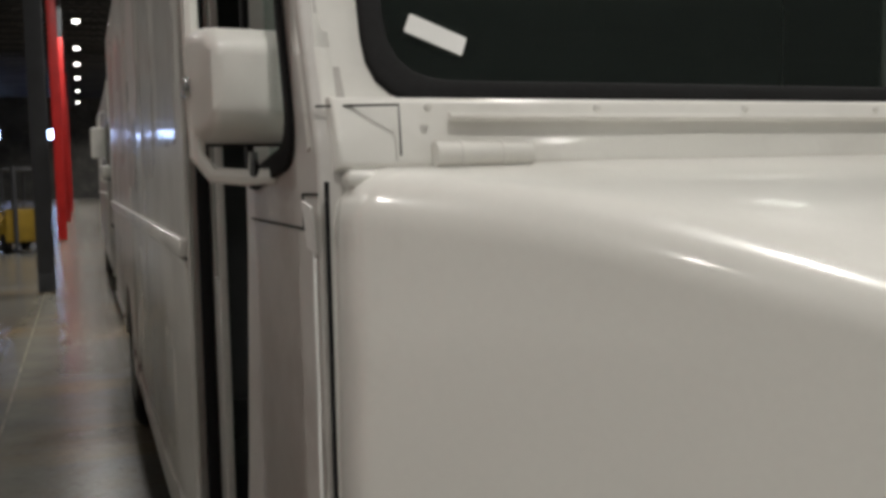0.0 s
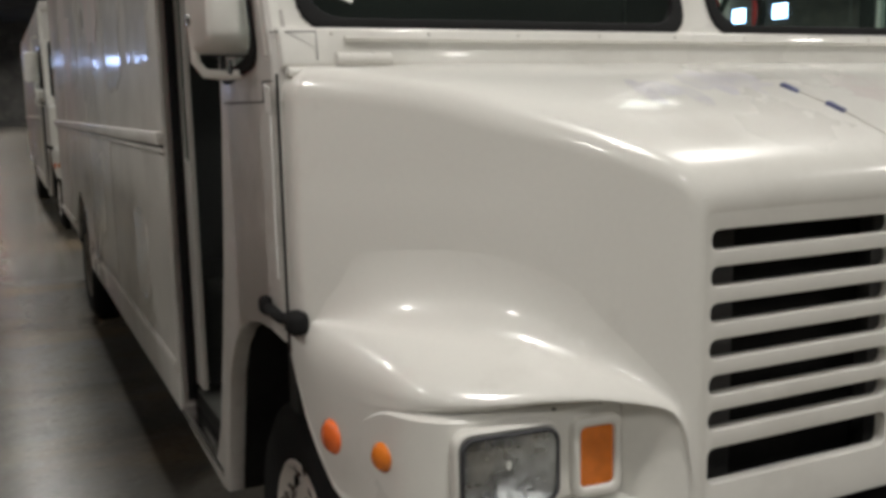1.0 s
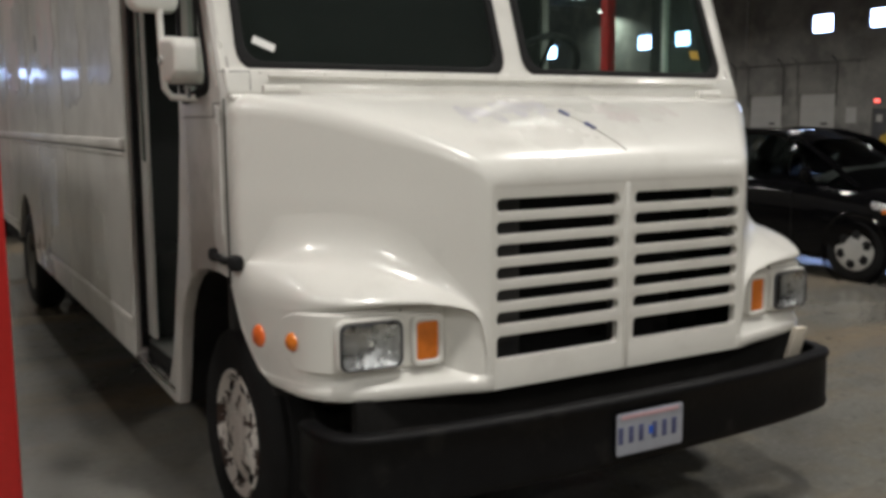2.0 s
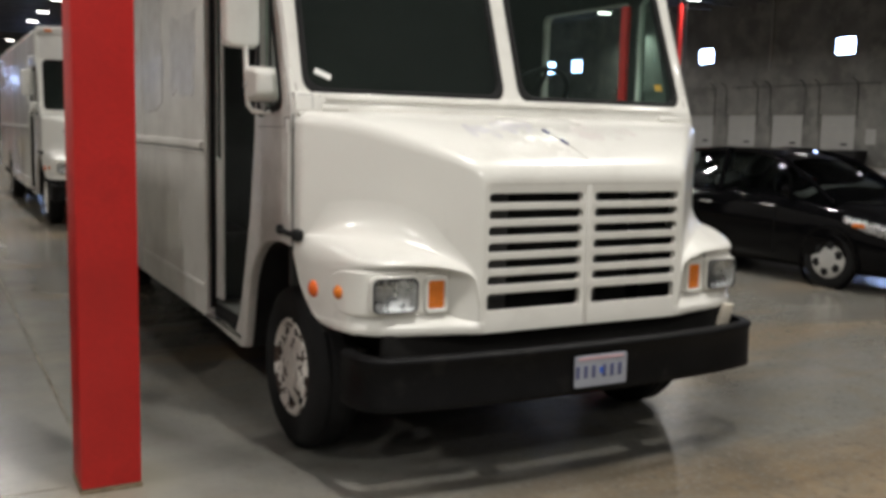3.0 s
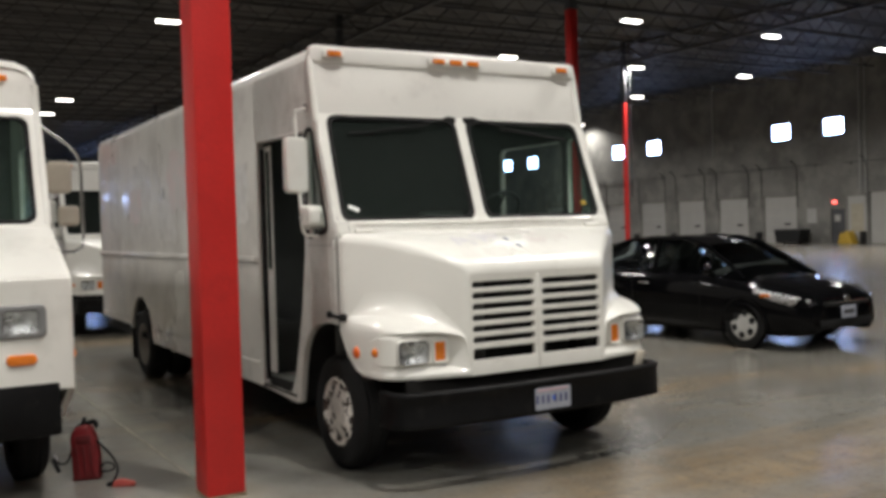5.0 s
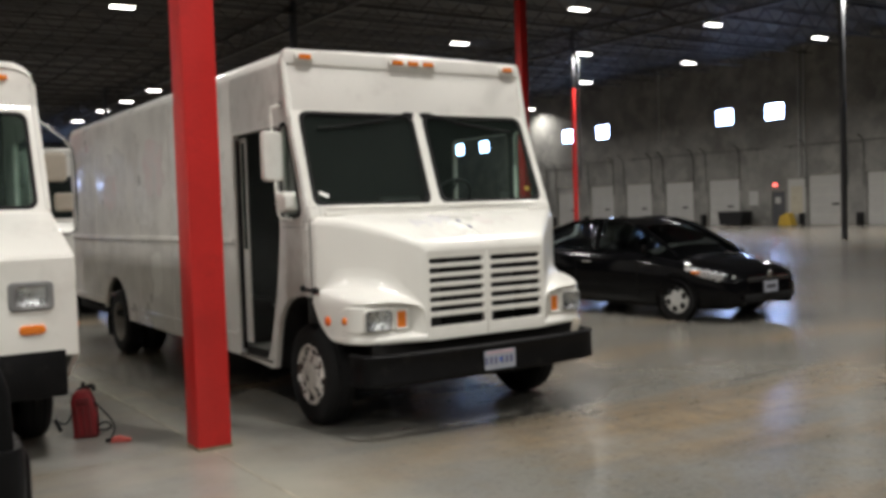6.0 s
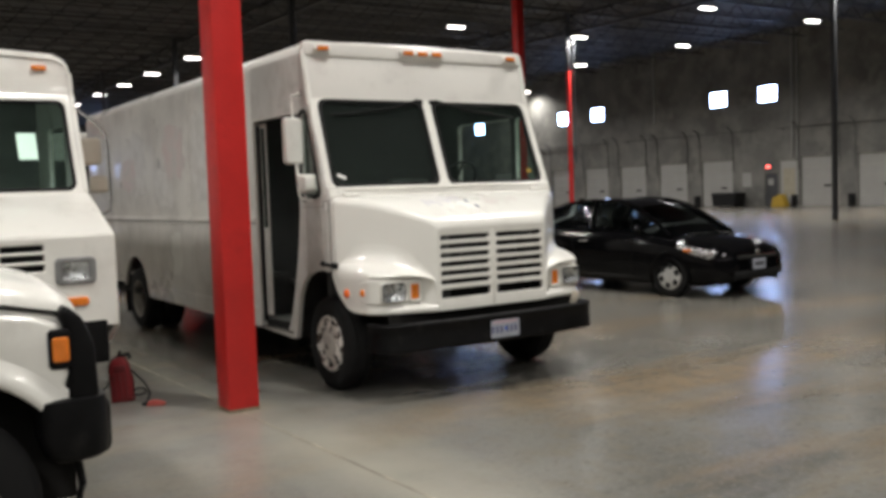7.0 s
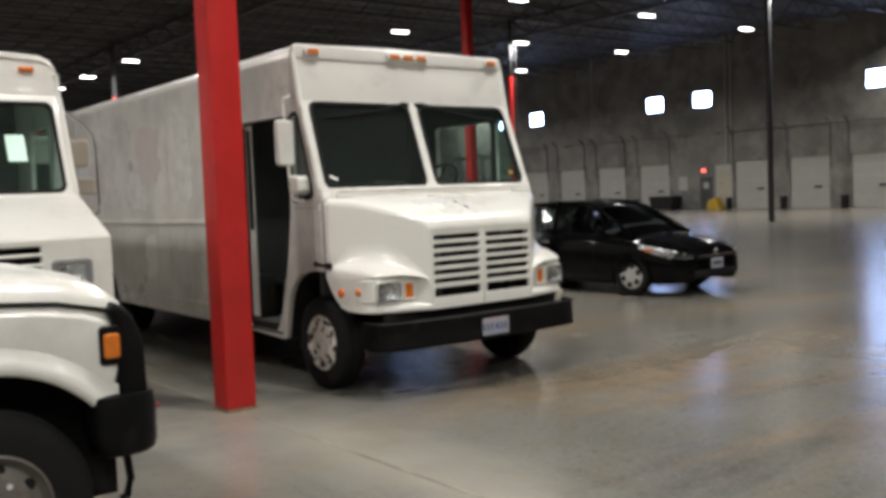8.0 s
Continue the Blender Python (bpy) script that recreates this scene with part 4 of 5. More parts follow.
        arch = [(0.33, 0.70), (0.43, 0.765), (0.50, 0.832), (0.556, 0.903), (0.605, 0.99), (0.655, 1.055), (0.74, 1.066), (0.86, 1.058), (0.97, 1.038), (1.08, 0.991), (1.172, 0.921), (1.239, 0.825), (1.295, 0.664), (1.33, 0.513), (1.36, 0.42)]
        part("wheel_liner", grid([[(x * s, y, z) for y, z in arch] for x in (0.62, 1.168)], thick=0.008), DARK, van, "black inner wheel arch")
        wheel("front_wheel", van, pose(1.02 * s, 0.88, 0.41), s)
        wheel("rear_wheel", van, pose(1.09 * s, 6.27, 0.41), s, True)
        wheel("rear_wheel", van, pose(0.80 * s, 6.27, 0.41), s, True)
        part("mud_flap", box(min(0.75 * s, 1.19 * s), max(0.75 * s, 1.19 * s), 6.88, 6.90, 0.18, 0.62), BLACK, van)
        part("rear_well", box(min(0.60 * s, 0.66 * s), max(0.60 * s, 0.66 * s), 5.62, 6.92, 0.45, 1.05), DARK, van)
        part("rear_well_top", box(min(0.60 * s, 1.16 * s), max(0.60 * s, 1.16 * s), 5.62, 6.92, 1.0, 1.05), DARK, van)
        # mirrors on their bracket
        if s < 0:
            bx = 1.325 * s
            loop = [(1.21 * s, 0.90, 1.668), (1.265 * s, 0.905, 1.668), (1.305 * s, 0.92, 1.672), (bx, 0.93, 1.70), (bx, 0.95, 1.80), (bx, 0.98, 2.05), (bx, 1.02, 2.50), (1.315 * s, 1.03, 2.56), (1.22 * s, 1.05, 2.585)]
            br = part("mirror_bracket", tube(loop, 0.0125, 8), WHITE, van, "white tubular mirror bracket")
            part("arm_bolt", rod((1.25 * s, 0.90, 1.668), (1.25 * s, 0.90, 1.705), 0.010, 0.006, 8), STEEL, br)
            part("arm_flange", rod((1.205 * s, 1.05, 2.585), (1.235 * s, 1.05, 2.585), 0.03, None, 12), STEEL, br)
            part("clamp", box(bx - 0.016, bx + 0.016, 0.93, 0.965, 1.785, 1.815, 0.004), STEEL, br)
            rows = []
            for d, sx, sz, o in ((0.0, 0.034, 0.036, 0.030), (0.006, 0.058, 0.054, 0.018), (0.035, 0.078, 0.076, 0.004), (0.09, 0.087, 0.083, 0.0), (0.115, 0.088, 0.084, 0.0)):
                rows.append([(x * sx / 0.1 + o * s, d, z * sz / 0.085) for x, z in rounded(-0.1, -0.085, 0.1, 0.085, 0.026, 5)])
            b = grid(rows, closed_u=True)
            b.faces.new(list(b.verts)[:24])
            cm = part("convex_mirror", moved(b, pose(1.236 * s, 0.845, 1.802, 0, 0, -6 * s)), WHITE, br, "small white convex mirror housing", smooth=50)
            part("mirror_rim", moved(plate([rounded(-0.092, -0.087, 0.092, 0.087, 0.026), rounded(-0.08, -0.075, 0.08, 0.075, 0.02)], 0.016, 0.004, UPRIGHT), pose(1.236 * s, 0.962, 1.802, 0, 0, -6 * s)), BLACK, cm)
            part("mirror_glass", moved(plate([rounded(-0.074, -0.078, 0.074, 0.078, 0.022)], 0.004, 0, UPRIGHT), pose(1.236 * s, 0.958, 1.802, 0, 0, -6 * s)), STEEL, cm)
            tm = part("flat_mirror", plate([rounded(-0.095, -0.20, 0.095, 0.20, 0.04)], 0.06, 0.02, pose(1.345 * s, 0.985, 2.17, 90, 0, -14 * s)), WHITE, br, "tall white flat mirror housing")
            part("mirror_glass", plate([rounded(-0.08, -0.185, 0.08, 0.185, 0.03)], 0.004, 0, pose(1.345 * s + 0.008 * s, 1.017, 2.17, 90, 0, -14 * s)), STEEL, tm)
    # bumper
    plan = smooth_line([(-1.135, 0.20, 0), (-1.13, 0.06, 0), (-1.06, -0.045, 0), (-0.85, -0.095, 0), (-0.45, -0.13, 0), (0, -0.14, 0), (0.45, -0.13, 0), (0.85, -0.095, 0), (1.06, -0.045, 0), (1.13, 0.06, 0), (1.135, 0.20, 0)], 48)
    rows = []
    for i, p in enumerate(plan):
        d = plan[min(i + 1, 48)] - plan[max(i - 1, 0)]
        nrm = Vector((d.y, -d.x, 0)).normalized()
        rows.append([(p.x + nrm.x * o, p.y + nrm.y * o, z) for o, z in ((-0.05, 0.648), (-0.012, 0.650), (0.004, 0.642), (0.008, 0.628), (-0.002, 0.612), (0.0, 0.54), (0.0, 0.46), (0.006, 0.435), (0.002, 0.418), (-0.014, 0.412), (-0.05, 0.414))])
    part("bumper", grid(rows, thick=0.008), BUMPER, van, "heavy black steel channel bumper", smooth=50)
    for s in (-1, 1):
        part("bumper_bracket", box(0.42 * s - 0.05, 0.42 * s + 0.05, -0.06, 0.7, 0.44, 0.60, 0.01), DARK, van)
    part("bumper_brace", moved(box(-0.035, 0.035, -0.012, 0.012, -0.09, 0.09, 0.006), pose(0.95, 0.03, 0.655, 12, 5, 0)), IVORY, van, "cream bumper brace")
    part("valance", box(-1.0, 1.0, 0.06, 0.10, 0.50, 0.72), DARK, van)
    pl = part("license_plate", plate([rounded(-0.150, -0.074, 0.150, 0.074, 0.012)], 0.004, 0.001, Matrix.Translation((0.012, -0.150, 0.522)) @ UPRIGHT), PLATE, van, "white license plate with dark characters blanked to bars")
    if not plain:
        for k in range(6):
            x = -0.113 + 0.045 * k + (0.008 if k > 2 else -0.008)
            part("character_bar", box(x - 0.010, x + 0.010, -0.155, -0.1525, 0.490, 0.548, 0.002), INK, pl)
        part("plate_dot", box(0.004, 0.022, -0.155, -0.1525, 0.508, 0.536), material("bright_blue", (0.03, 0.12, 0.6), 0.5), pl)
        part("plate_band", box(-0.12, 0.14, -0.155, -0.1525, 0.575, 0.588), material("pale_red", (0.55, 0.36, 0.39), 0.5), pl)
    # underbody
    part("chassis", box(-0.45, 0.45, 0.2, 8.3, 0.40, 0.62), DARK, van)
    part("floor_pan", box(-1.17, 1.17, 1.40, 8.40, 0.47, 0.53), DARK, van)
    part("front_axle", rod((-0.95, 0.88, 0.40), (0.95, 0.88, 0.40), 0.05), DARK, van)
    part("rear_axle", rod((-0.95, 6.27, 0.41), (0.95, 6.27, 0.41), 0.08), DARK, van)
    # cab inside
    part("cab_floor", box(-0.70, 1.165, 0.72, 2.60, 0.80, 0.84), CABINGREY, van)
    part("step_well", box(-1.165, -0.70, 1.42, 2.12, 0.50, 0.54, 0.01), CABINGREY, van, "grey entry step")
    part("step_riser", box(-0.74, -0.70, 1.2, 2.30, 0.54, 0.84), CABINGREY, van)
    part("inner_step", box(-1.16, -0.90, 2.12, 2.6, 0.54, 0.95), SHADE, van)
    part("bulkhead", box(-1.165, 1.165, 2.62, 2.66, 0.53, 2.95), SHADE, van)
    part("headliner", box(-1.165, 1.165, 1.10, 2.62, 2.88, 2.92), CABIN, van)
    part("engine_cover", box(-0.35, 0.35, 0.72, 1.5, 0.84, 1.45, 0.08, 3), CABIN, van)
    part("dashboard", box(-0.55, 1.15, 0.80, 1.12, 1.25, 1.70, 0.06, 3), CABIN, van)
    # added dark sheet that shades the cab side's pale inner face
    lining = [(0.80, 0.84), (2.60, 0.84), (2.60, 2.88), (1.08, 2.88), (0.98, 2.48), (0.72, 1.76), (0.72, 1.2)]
    part("added_dark_lining", plate([lining, rounded(1.15, 1.61, 2.11, 2.41, 0.06), quarter], 0.012, 0, Matrix.Translation((1.160, 0, 0)) @ SIDEWAYS), SHADE, van, "dark sheet added inside the cab side")
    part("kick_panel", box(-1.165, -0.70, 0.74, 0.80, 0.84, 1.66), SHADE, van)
    part("dash_tray", box(-1.15, 1.15, 0.74, 0.92, 1.66, 1.72, 0.02), CABIN, van)
    sw = part("steering_wheel", tube([tuple(Matrix.Translation((0.55, 1.28, 1.80)) @ Euler((radians(-52), 0, 0)).to_matrix().to_4x4() @ Vector((0.22 * math.cos(a), 0.22 * math.sin(a), 0))) for a in np.linspace(0, 2 * math.pi, 28, endpoint=False)], 0.016, 8, None, True), BLACK, van)
    part("steering_column", rod((0.55, 1.02, 1.58), (0.55, 1.28, 1.80), 0.03), BLACK, sw)
    for a in (30, 150, 270):
        part("spoke", rod((0.55, 1.28, 1.80), tuple(Matrix.Translation((0.55, 1.28, 1.80)) @ Euler((radians(-52), 0, 0)).to_matrix().to_4x4() @ Vector((0.21 * math.cos(radians(a)), 0.21 * math.sin(radians(a)), 0))), 0.012, None, 6), BLACK, sw)
    seat = part("driver_seat", box(0.30, 0.80, 1.62, 2.10, 1.14, 1.28, 0.05, 3), CABIN, van)
    part("seat_post", rod((0.55, 1.86, 0.84), (0.55, 1.86, 1.15), 0.09), CABIN, seat)
    part("seat_back", moved(box(0.31, 0.79, 0.0, 0.12, 0.0, 0.62, 0.05, 3), pose(0, 2.04, 1.24, -8)), CABIN, seat)
    if not plain:
        part("windscreen_sticker", moved(plate([rounded(-0.042, -0.0145, 0.042, 0.0145, 0.003)], 0.002, 0), tilt @ Matrix.Translation((-1.035, 0.130, 0.0135)) @ pose(0, 0, 0, 0, 0, -24)), PAPER, van, "small white sticker on the glass")
        part("yellow_sticker", moved(plate([rounded(-0.025, -0.02, 0.025, 0.02, 0.004)], 0.002, 0), tilt @ Matrix.Translation((1.02, 0.150, 0.0135))), YELLOW, van, "small yellow sticker on the glass")
        part("paper_tag", moved(box(-0.0015, 0.0015, -0.012, 0.012, -0.032, 0.032), pose(-1.230, 0.634, 1.605, 20, -14, 10)), PAPER, van, "torn white paper tag on the seam")
        part("peeling_strip", tube(smooth_line([(-1.2235, 0.640, 1.575), (-1.226, 0.632, 1.50), (-1.2245, 0.636, 1.40), (-1.2265, 0.631, 1.30), (-1.224, 0.636, 1.20)], 16), 0.0022, 6), PAPER, van, "loose white strip of sealant along the seam")
        part("dash_papers", moved(box(0.25, 0.75, -0.08, 0.08, 0, 0.02, 0.004, 1), pose(0, 0.84, 1.722, 0, 0, 4)), material("green_papers", (0.25, 0.36, 0.22), 0.8, 0, 0.4, 20, 60), van)
    for pts in (((-1.215, 0.648, 1.752), (-1.12, 0.612, 1.752), (-1.12, 0.606, 1.69)), ((-1.2225, 0.62, 1.645), (-1.2225, 0.70, 1.645), (-1.2225, 0.70, 1.60), (-1.2225, 1.10, 1.60))):
        part("panel_seam", tube(pts, 0.0015, 5), DARK, van)
    for x in np.linspace(-1.08, 1.08, 10):
        part("rivet", moved(lathe([(0, 0.0), (0.006, 0.0), (0.005, -0.003), (0, -0.004)], 8, "y"), pose(x, 0.618, 1.750)), WHITE, van)
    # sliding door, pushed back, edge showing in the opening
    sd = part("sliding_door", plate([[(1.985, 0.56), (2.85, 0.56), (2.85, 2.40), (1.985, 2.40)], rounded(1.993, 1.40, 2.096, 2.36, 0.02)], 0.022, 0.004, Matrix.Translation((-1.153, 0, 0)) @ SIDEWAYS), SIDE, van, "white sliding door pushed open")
    part("door_glass", plate([rounded(1.990, 1.395, 2.100, 2.365, 0.02)], 0.008, 0, Matrix.Translation((-1.153, 0, 0)) @ SIDEWAYS), TINTED, sd)
    part("door_seal", box(-1.200, -1.166, 2.088, 2.108, 0.5, 2.38, 0.006), BLACK, sd)
    part("door_frame", tube([(-1.225, 2.10, 0.47), (-1.225, 2.10, 2.43), (-1.225, 1.14, 2.43)], 0.009, 6), SIDE, van)
    part("threshold", box(-1.225, -1.15, 1.40, 2.12, 0.445, 0.475, 0.006), STEEL, van)
    part("seam_gasket", tube([(-1.212, 0.615, 1.03), (-1.212, 0.615, 1.66)], 0.0032, 6), BLACK, van)
    return van


step_van(pose(0, 0, 0), "white step van with open cab door, black bumper and amber lamps")


# ---- the black car ----
def sedan(at):
    car = thing("sedan_car", "glossy black four-door sedan parked on the concrete floor", "car", "", at)
    st = [(-0.92, 0.50, 0.30, 0.56), (-0.90, 0.64, 0.24, 0.62), (-0.80, 0.77, 0.20, 0.69), (-0.55, 0.855, 0.18, 0.775), (-0.2, 0.885, 0.17, 0.845), (0.3, 0.895, 0.17, 0.90), (0.72, 0.895, 0.17, 0.945), (1.3, 0.895, 0.17, 0.965),
          (2.0, 0.895, 0.17, 0.985), (2.7, 0.89, 0.18, 1.01), (3.1, 0.875, 0.20, 1.045), (3.4, 0.83, 0.24, 1.06), (3.55, 0.76, 0.32, 1.03), (3.62, 0.66, 0.42, 0.95)]
    rows = []
    for y, w, zb, zt in st:
        half = [(w * 0.86, zb), (w * 0.965, zb + 0.06), (w, zb + 0.20 if zb + 0.2 < zt - 0.2 else zb + 0.1), (w * 1.0, zt - 0.24), (w * 0.985, zt - 0.13), (w * 0.955, zt - 0.045), (w * 0.90, zt - 0.008), (w * 0.6, zt + 0.018), (w * 0.2, zt + 0.03)]
        rows.append([(-x, y, z) for x, z in half] + [(x, y, z) for x, z in half[::-1]])
    b = grid(rows)
    b.verts.ensure_lookup_table()
    k = len(rows[0])
    b.faces.new([b.verts[i] for i in range(k)])
    b.faces.new([b.verts[len(b.verts) - 1 - i] for i in range(k)])
    body = part("body", b, CARPAINT, car, smooth=50)
    # glasshouse
    gh = [(0.06, 0.79, 0.885, 0.75, 0.895), (0.42, 0.80, 0.925, 0.675, 1.115), (0.82, 0.80, 0.95, 0.62, 1.330), (1.20, 0.80, 0.965, 0.59, 1.425), (1.75, 0.80, 0.98, 0.575, 1.450), (2.35, 0.80, 1.0, 0.565, 1.405), (2.85, 0.79, 1.03, 0.57, 1.275), (3.36, 0.75, 1.05, 0.62, 1.075)]
    rows = []
    for y, wb, zb, wt, zt in gh:
        rows.append([(-wb, y, zb), (-(wb + wt) / 2 - 0.02, y, (zb + zt) / 2), (-wt, y, zt), (-wt * 0.5, y, zt + 0.02), (0, y, zt + 0.025), (wt * 0.5, y, zt + 0.02), (wt, y, zt), ((wb + wt) / 2 + 0.02, y, (zb + zt) / 2), (wb, y, zb)])
    part("window_glass", grid(rows), CARGLASS, car, "dark tinted car windows", smooth=60)
    part("dashboard", box(-0.70, 0.70, 0.45, 0.85, 0.60, 0.96, 0.08, 2), SHADE, car)
    part("steering_wheel", tube([(-0.36 + 0.17 * math.cos(a), 0.98 + 0.06 * math.sin(a), 0.97 + 0.16 * math.sin(a)) for a in np.linspace(0, 2 * math.pi, 20, endpoint=False)], 0.014, 6, None, True), BLACK, car)
    for x in (-0.36, 0.36):
        seat = part("front_seat", moved(box(-0.23, 0.23, 0.0, 0.13, 0.0, 0.62, 0.06, 2), pose(x, 1.62, 0.52, -14)), CABIN, car)
        part("headrest", moved(box(-0.12, 0.12, 0.0, 0.09, 0.0, 0.16, 0.035, 2), pose(x, 1.80, 1.14, -10)), CABIN, seat)
    part("rear_bench", moved(box(-0.60, 0.60, 0.0, 0.14, 0.0, 0.55, 0.06, 2), pose(0, 2.55, 0.55, -18)), CABIN, car)
    roof = []
    for y, wb, zb, wt, zt in gh[2:6]:
        roof.append([(-wt - 0.012, y, zt - 0.02), (-wt, y, zt + 0.006), (-wt * 0.5, y, zt + 0.027), (0, y, zt + 0.032), (wt * 0.5, y, zt + 0.027), (wt, y, zt + 0.006), (wt + 0.012, y, zt - 0.02)])
    part("roof", grid(roof), CARPAINT, car, smooth=60)
    for s in (-1, 1):
        part("pillar", tube([(0.765 * s, 0.05, 0.90), (0.685 * s, 0.42, 1.125), (0.628 * s, 0.82, 1.340), (0.597 * s, 1.20, 1.433), (0.582 * s, 1.75, 1.458), (0.572 * s, 2.35, 1.413), (0.577 * s, 2.85, 1.285), (0.627 * s, 3.38, 1.085)], 0.030, 8), CARPAINT, car)
        part("pillar", tube([(0.812 * s, 1.62, 0.97), (0.70 * s, 1.66, 1.21), (0.585 * s, 1.70, 1.44)], 0.040, 8), CARPAINT, car)
        part("pillar", tube([(0.80 * s, 2.80, 1.0), (0.71 * s, 2.86, 1.16), (0.585 * s, 2.92, 1.30)], 0.05, 8), CARPAINT, car)
        part("sill_trim", tube([(0.812 * s, 0.45, 0.935), (0.815 * s, 1.6, 0.985), (0.812 * s, 2.75, 1.01)], 0.004, 6), CARPAINT, car)
        mir = part("door_mirror", box(0.86 * s - 0.09 * (s < 0), 0.86 * s + 0.09 * (s > 0) + 0.0001, 0.50, 0.62, 0.96, 1.085, 0.03, 3), CARPAINT, car)
        part("mirror_foot", box(min(0.78 * s, 0.88 * s), max(0.78 * s, 0.88 * s), 0.53, 0.58, 0.93, 0.98, 0.01), CARPAINT, mir)
        for y in (1.75, 2.72):
            part("door_handle", box(min(0.885 * s, 0.915 * s), max(0.885 * s, 0.915 * s), y - 0.10, y + 0.10, 0.80, 0.825, 0.01), STEEL if s < 0 else CARPAINT, car, "bright door handle")
        for y in (0.72, 2.0, 2.9):
            part("door_gap", tube([(0.897 * s, y, 0.30), (0.898 * s, y, 0.70), (0.886 * s, y + 0.02, 0.86)], 0.005, 5), DARK, car)
        # lamps sweep round the corner
        rr = []
        for y, x, z0, z1 in ((-0.885, 0.50, 0.555, 0.600), (-0.82, 0.68, 0.565, 0.655), (-0.66, 0.80, 0.585, 0.705), (-0.42, 0.872, 0.650, 0.755), (-0.16, 0.895, 0.735, 0.795)):
            rr.append([(x * s * 1.012, y - 0.012, z0), (x * s * 1.016, y - 0.016, (z0 + z1) / 2), (x * s * 0.995, y - 0.014, z1)])
        hl = part("headlight", grid(rr, thick=0.01), CHROME, car, "swept clear headlight", smooth=60)
        part("amber_corner", box(min(0.885 * s, 0.905 * s), max(0.885 * s, 0.905 * s), -0.42, -0.28, 0.685, 0.725, 0.008), AMBER, hl)
        part("fog_lamp", moved(lathe([(0, -0.01), (0.04, -0.01), (0.045, 0.005)], 14, "y"), pose(0.62 * s, -0.87, 0.36, 0, 0, 25 * s)), CHROME, car)
        for y in (0.0, 2.70):
            w = part("wheel", lathe([(0.21, -0.09), (0.27, -0.105), (0.305, -0.09), (0.318, -0.06), (0.318, 0.06), (0.305, 0.09), (0.27, 0.105), (0.21, 0.09), (0.21, -0.09)], 32), BLACK, car)
            w.location = (0.785 * s, y, 0.318)
            cov = part("wheel_cover", lathe([(0.215, 0.085 * s), (0.20, 0.10 * s), (0.12, 0.105 * s), (0.06, 0.115 * s), (0.0, 0.118 * s)], 30), material("silver_cover", (0.55, 0.55, 0.53), 0.40, 0.3, 0.1, 6, 60) if "silver_cover" not in bpy.data.materials else bpy.data.materials["silver_cover"], w, "silver six-spoke wheel cover")
            for k in range(6):
                a = radians(60 * k + 10)
                part("cover_opening", moved(plate([softened([(-0.024, -0.068), (0.024, -0.068), (0.052, 0.018), (0.0, 0.052), (-0.052, 0.018)], 0.016, 3)], 0.006, 0.001, SIDEWAYS), Matrix.Translation((0.104 * s, 0, 0)) @ Euler((a, 0, 0)).to_matrix().to_4x4() @ Matrix.Translation((0, 0, 0.145))), BLACK, cov)
            part("arch", lathe([(0.33, 0.895 * s), (0.36, 0.90 * s), (0.37, 0.885 * s)], 32), CARPAINT, car).location = (0, y, 0.32)
    part("upper_grille", box(-0.48, 0.48, -0.935, -0.90, 0.555, 0.60, 0.012), BLACK, car)
    part("grille_trim", tube([(-0.50, -0.915, 0.612), (0, -0.945, 0.606), (0.50, -0.915, 0.612)], 0.008, 6), STEEL, car)
    part("lower_grille", box(-0.55, 0.55, -0.928, -0.89, 0.27, 0.40, 0.03), BLACK, car)
    part("badge", moved(lathe([(0, -0.008), (0.05, -0.006), (0.055, 0.004)], 18, "y"), pose(0, -0.935, 0.645)), STEEL, car)
    pl = part("license_plate", box(-0.155, 0.155, -0.955, -0.945, 0.40, 0.555, 0.004, 1), PLATE, car, "pale license plate blanked with bars")
    part("plate_bars", box(-0.11, 0.11, -0.958, -0.9555, 0.455, 0.505), GREYPAINT, pl)
    return car


sedan(pose(6.72, 3.42, 0, 0, 0, 3.0))


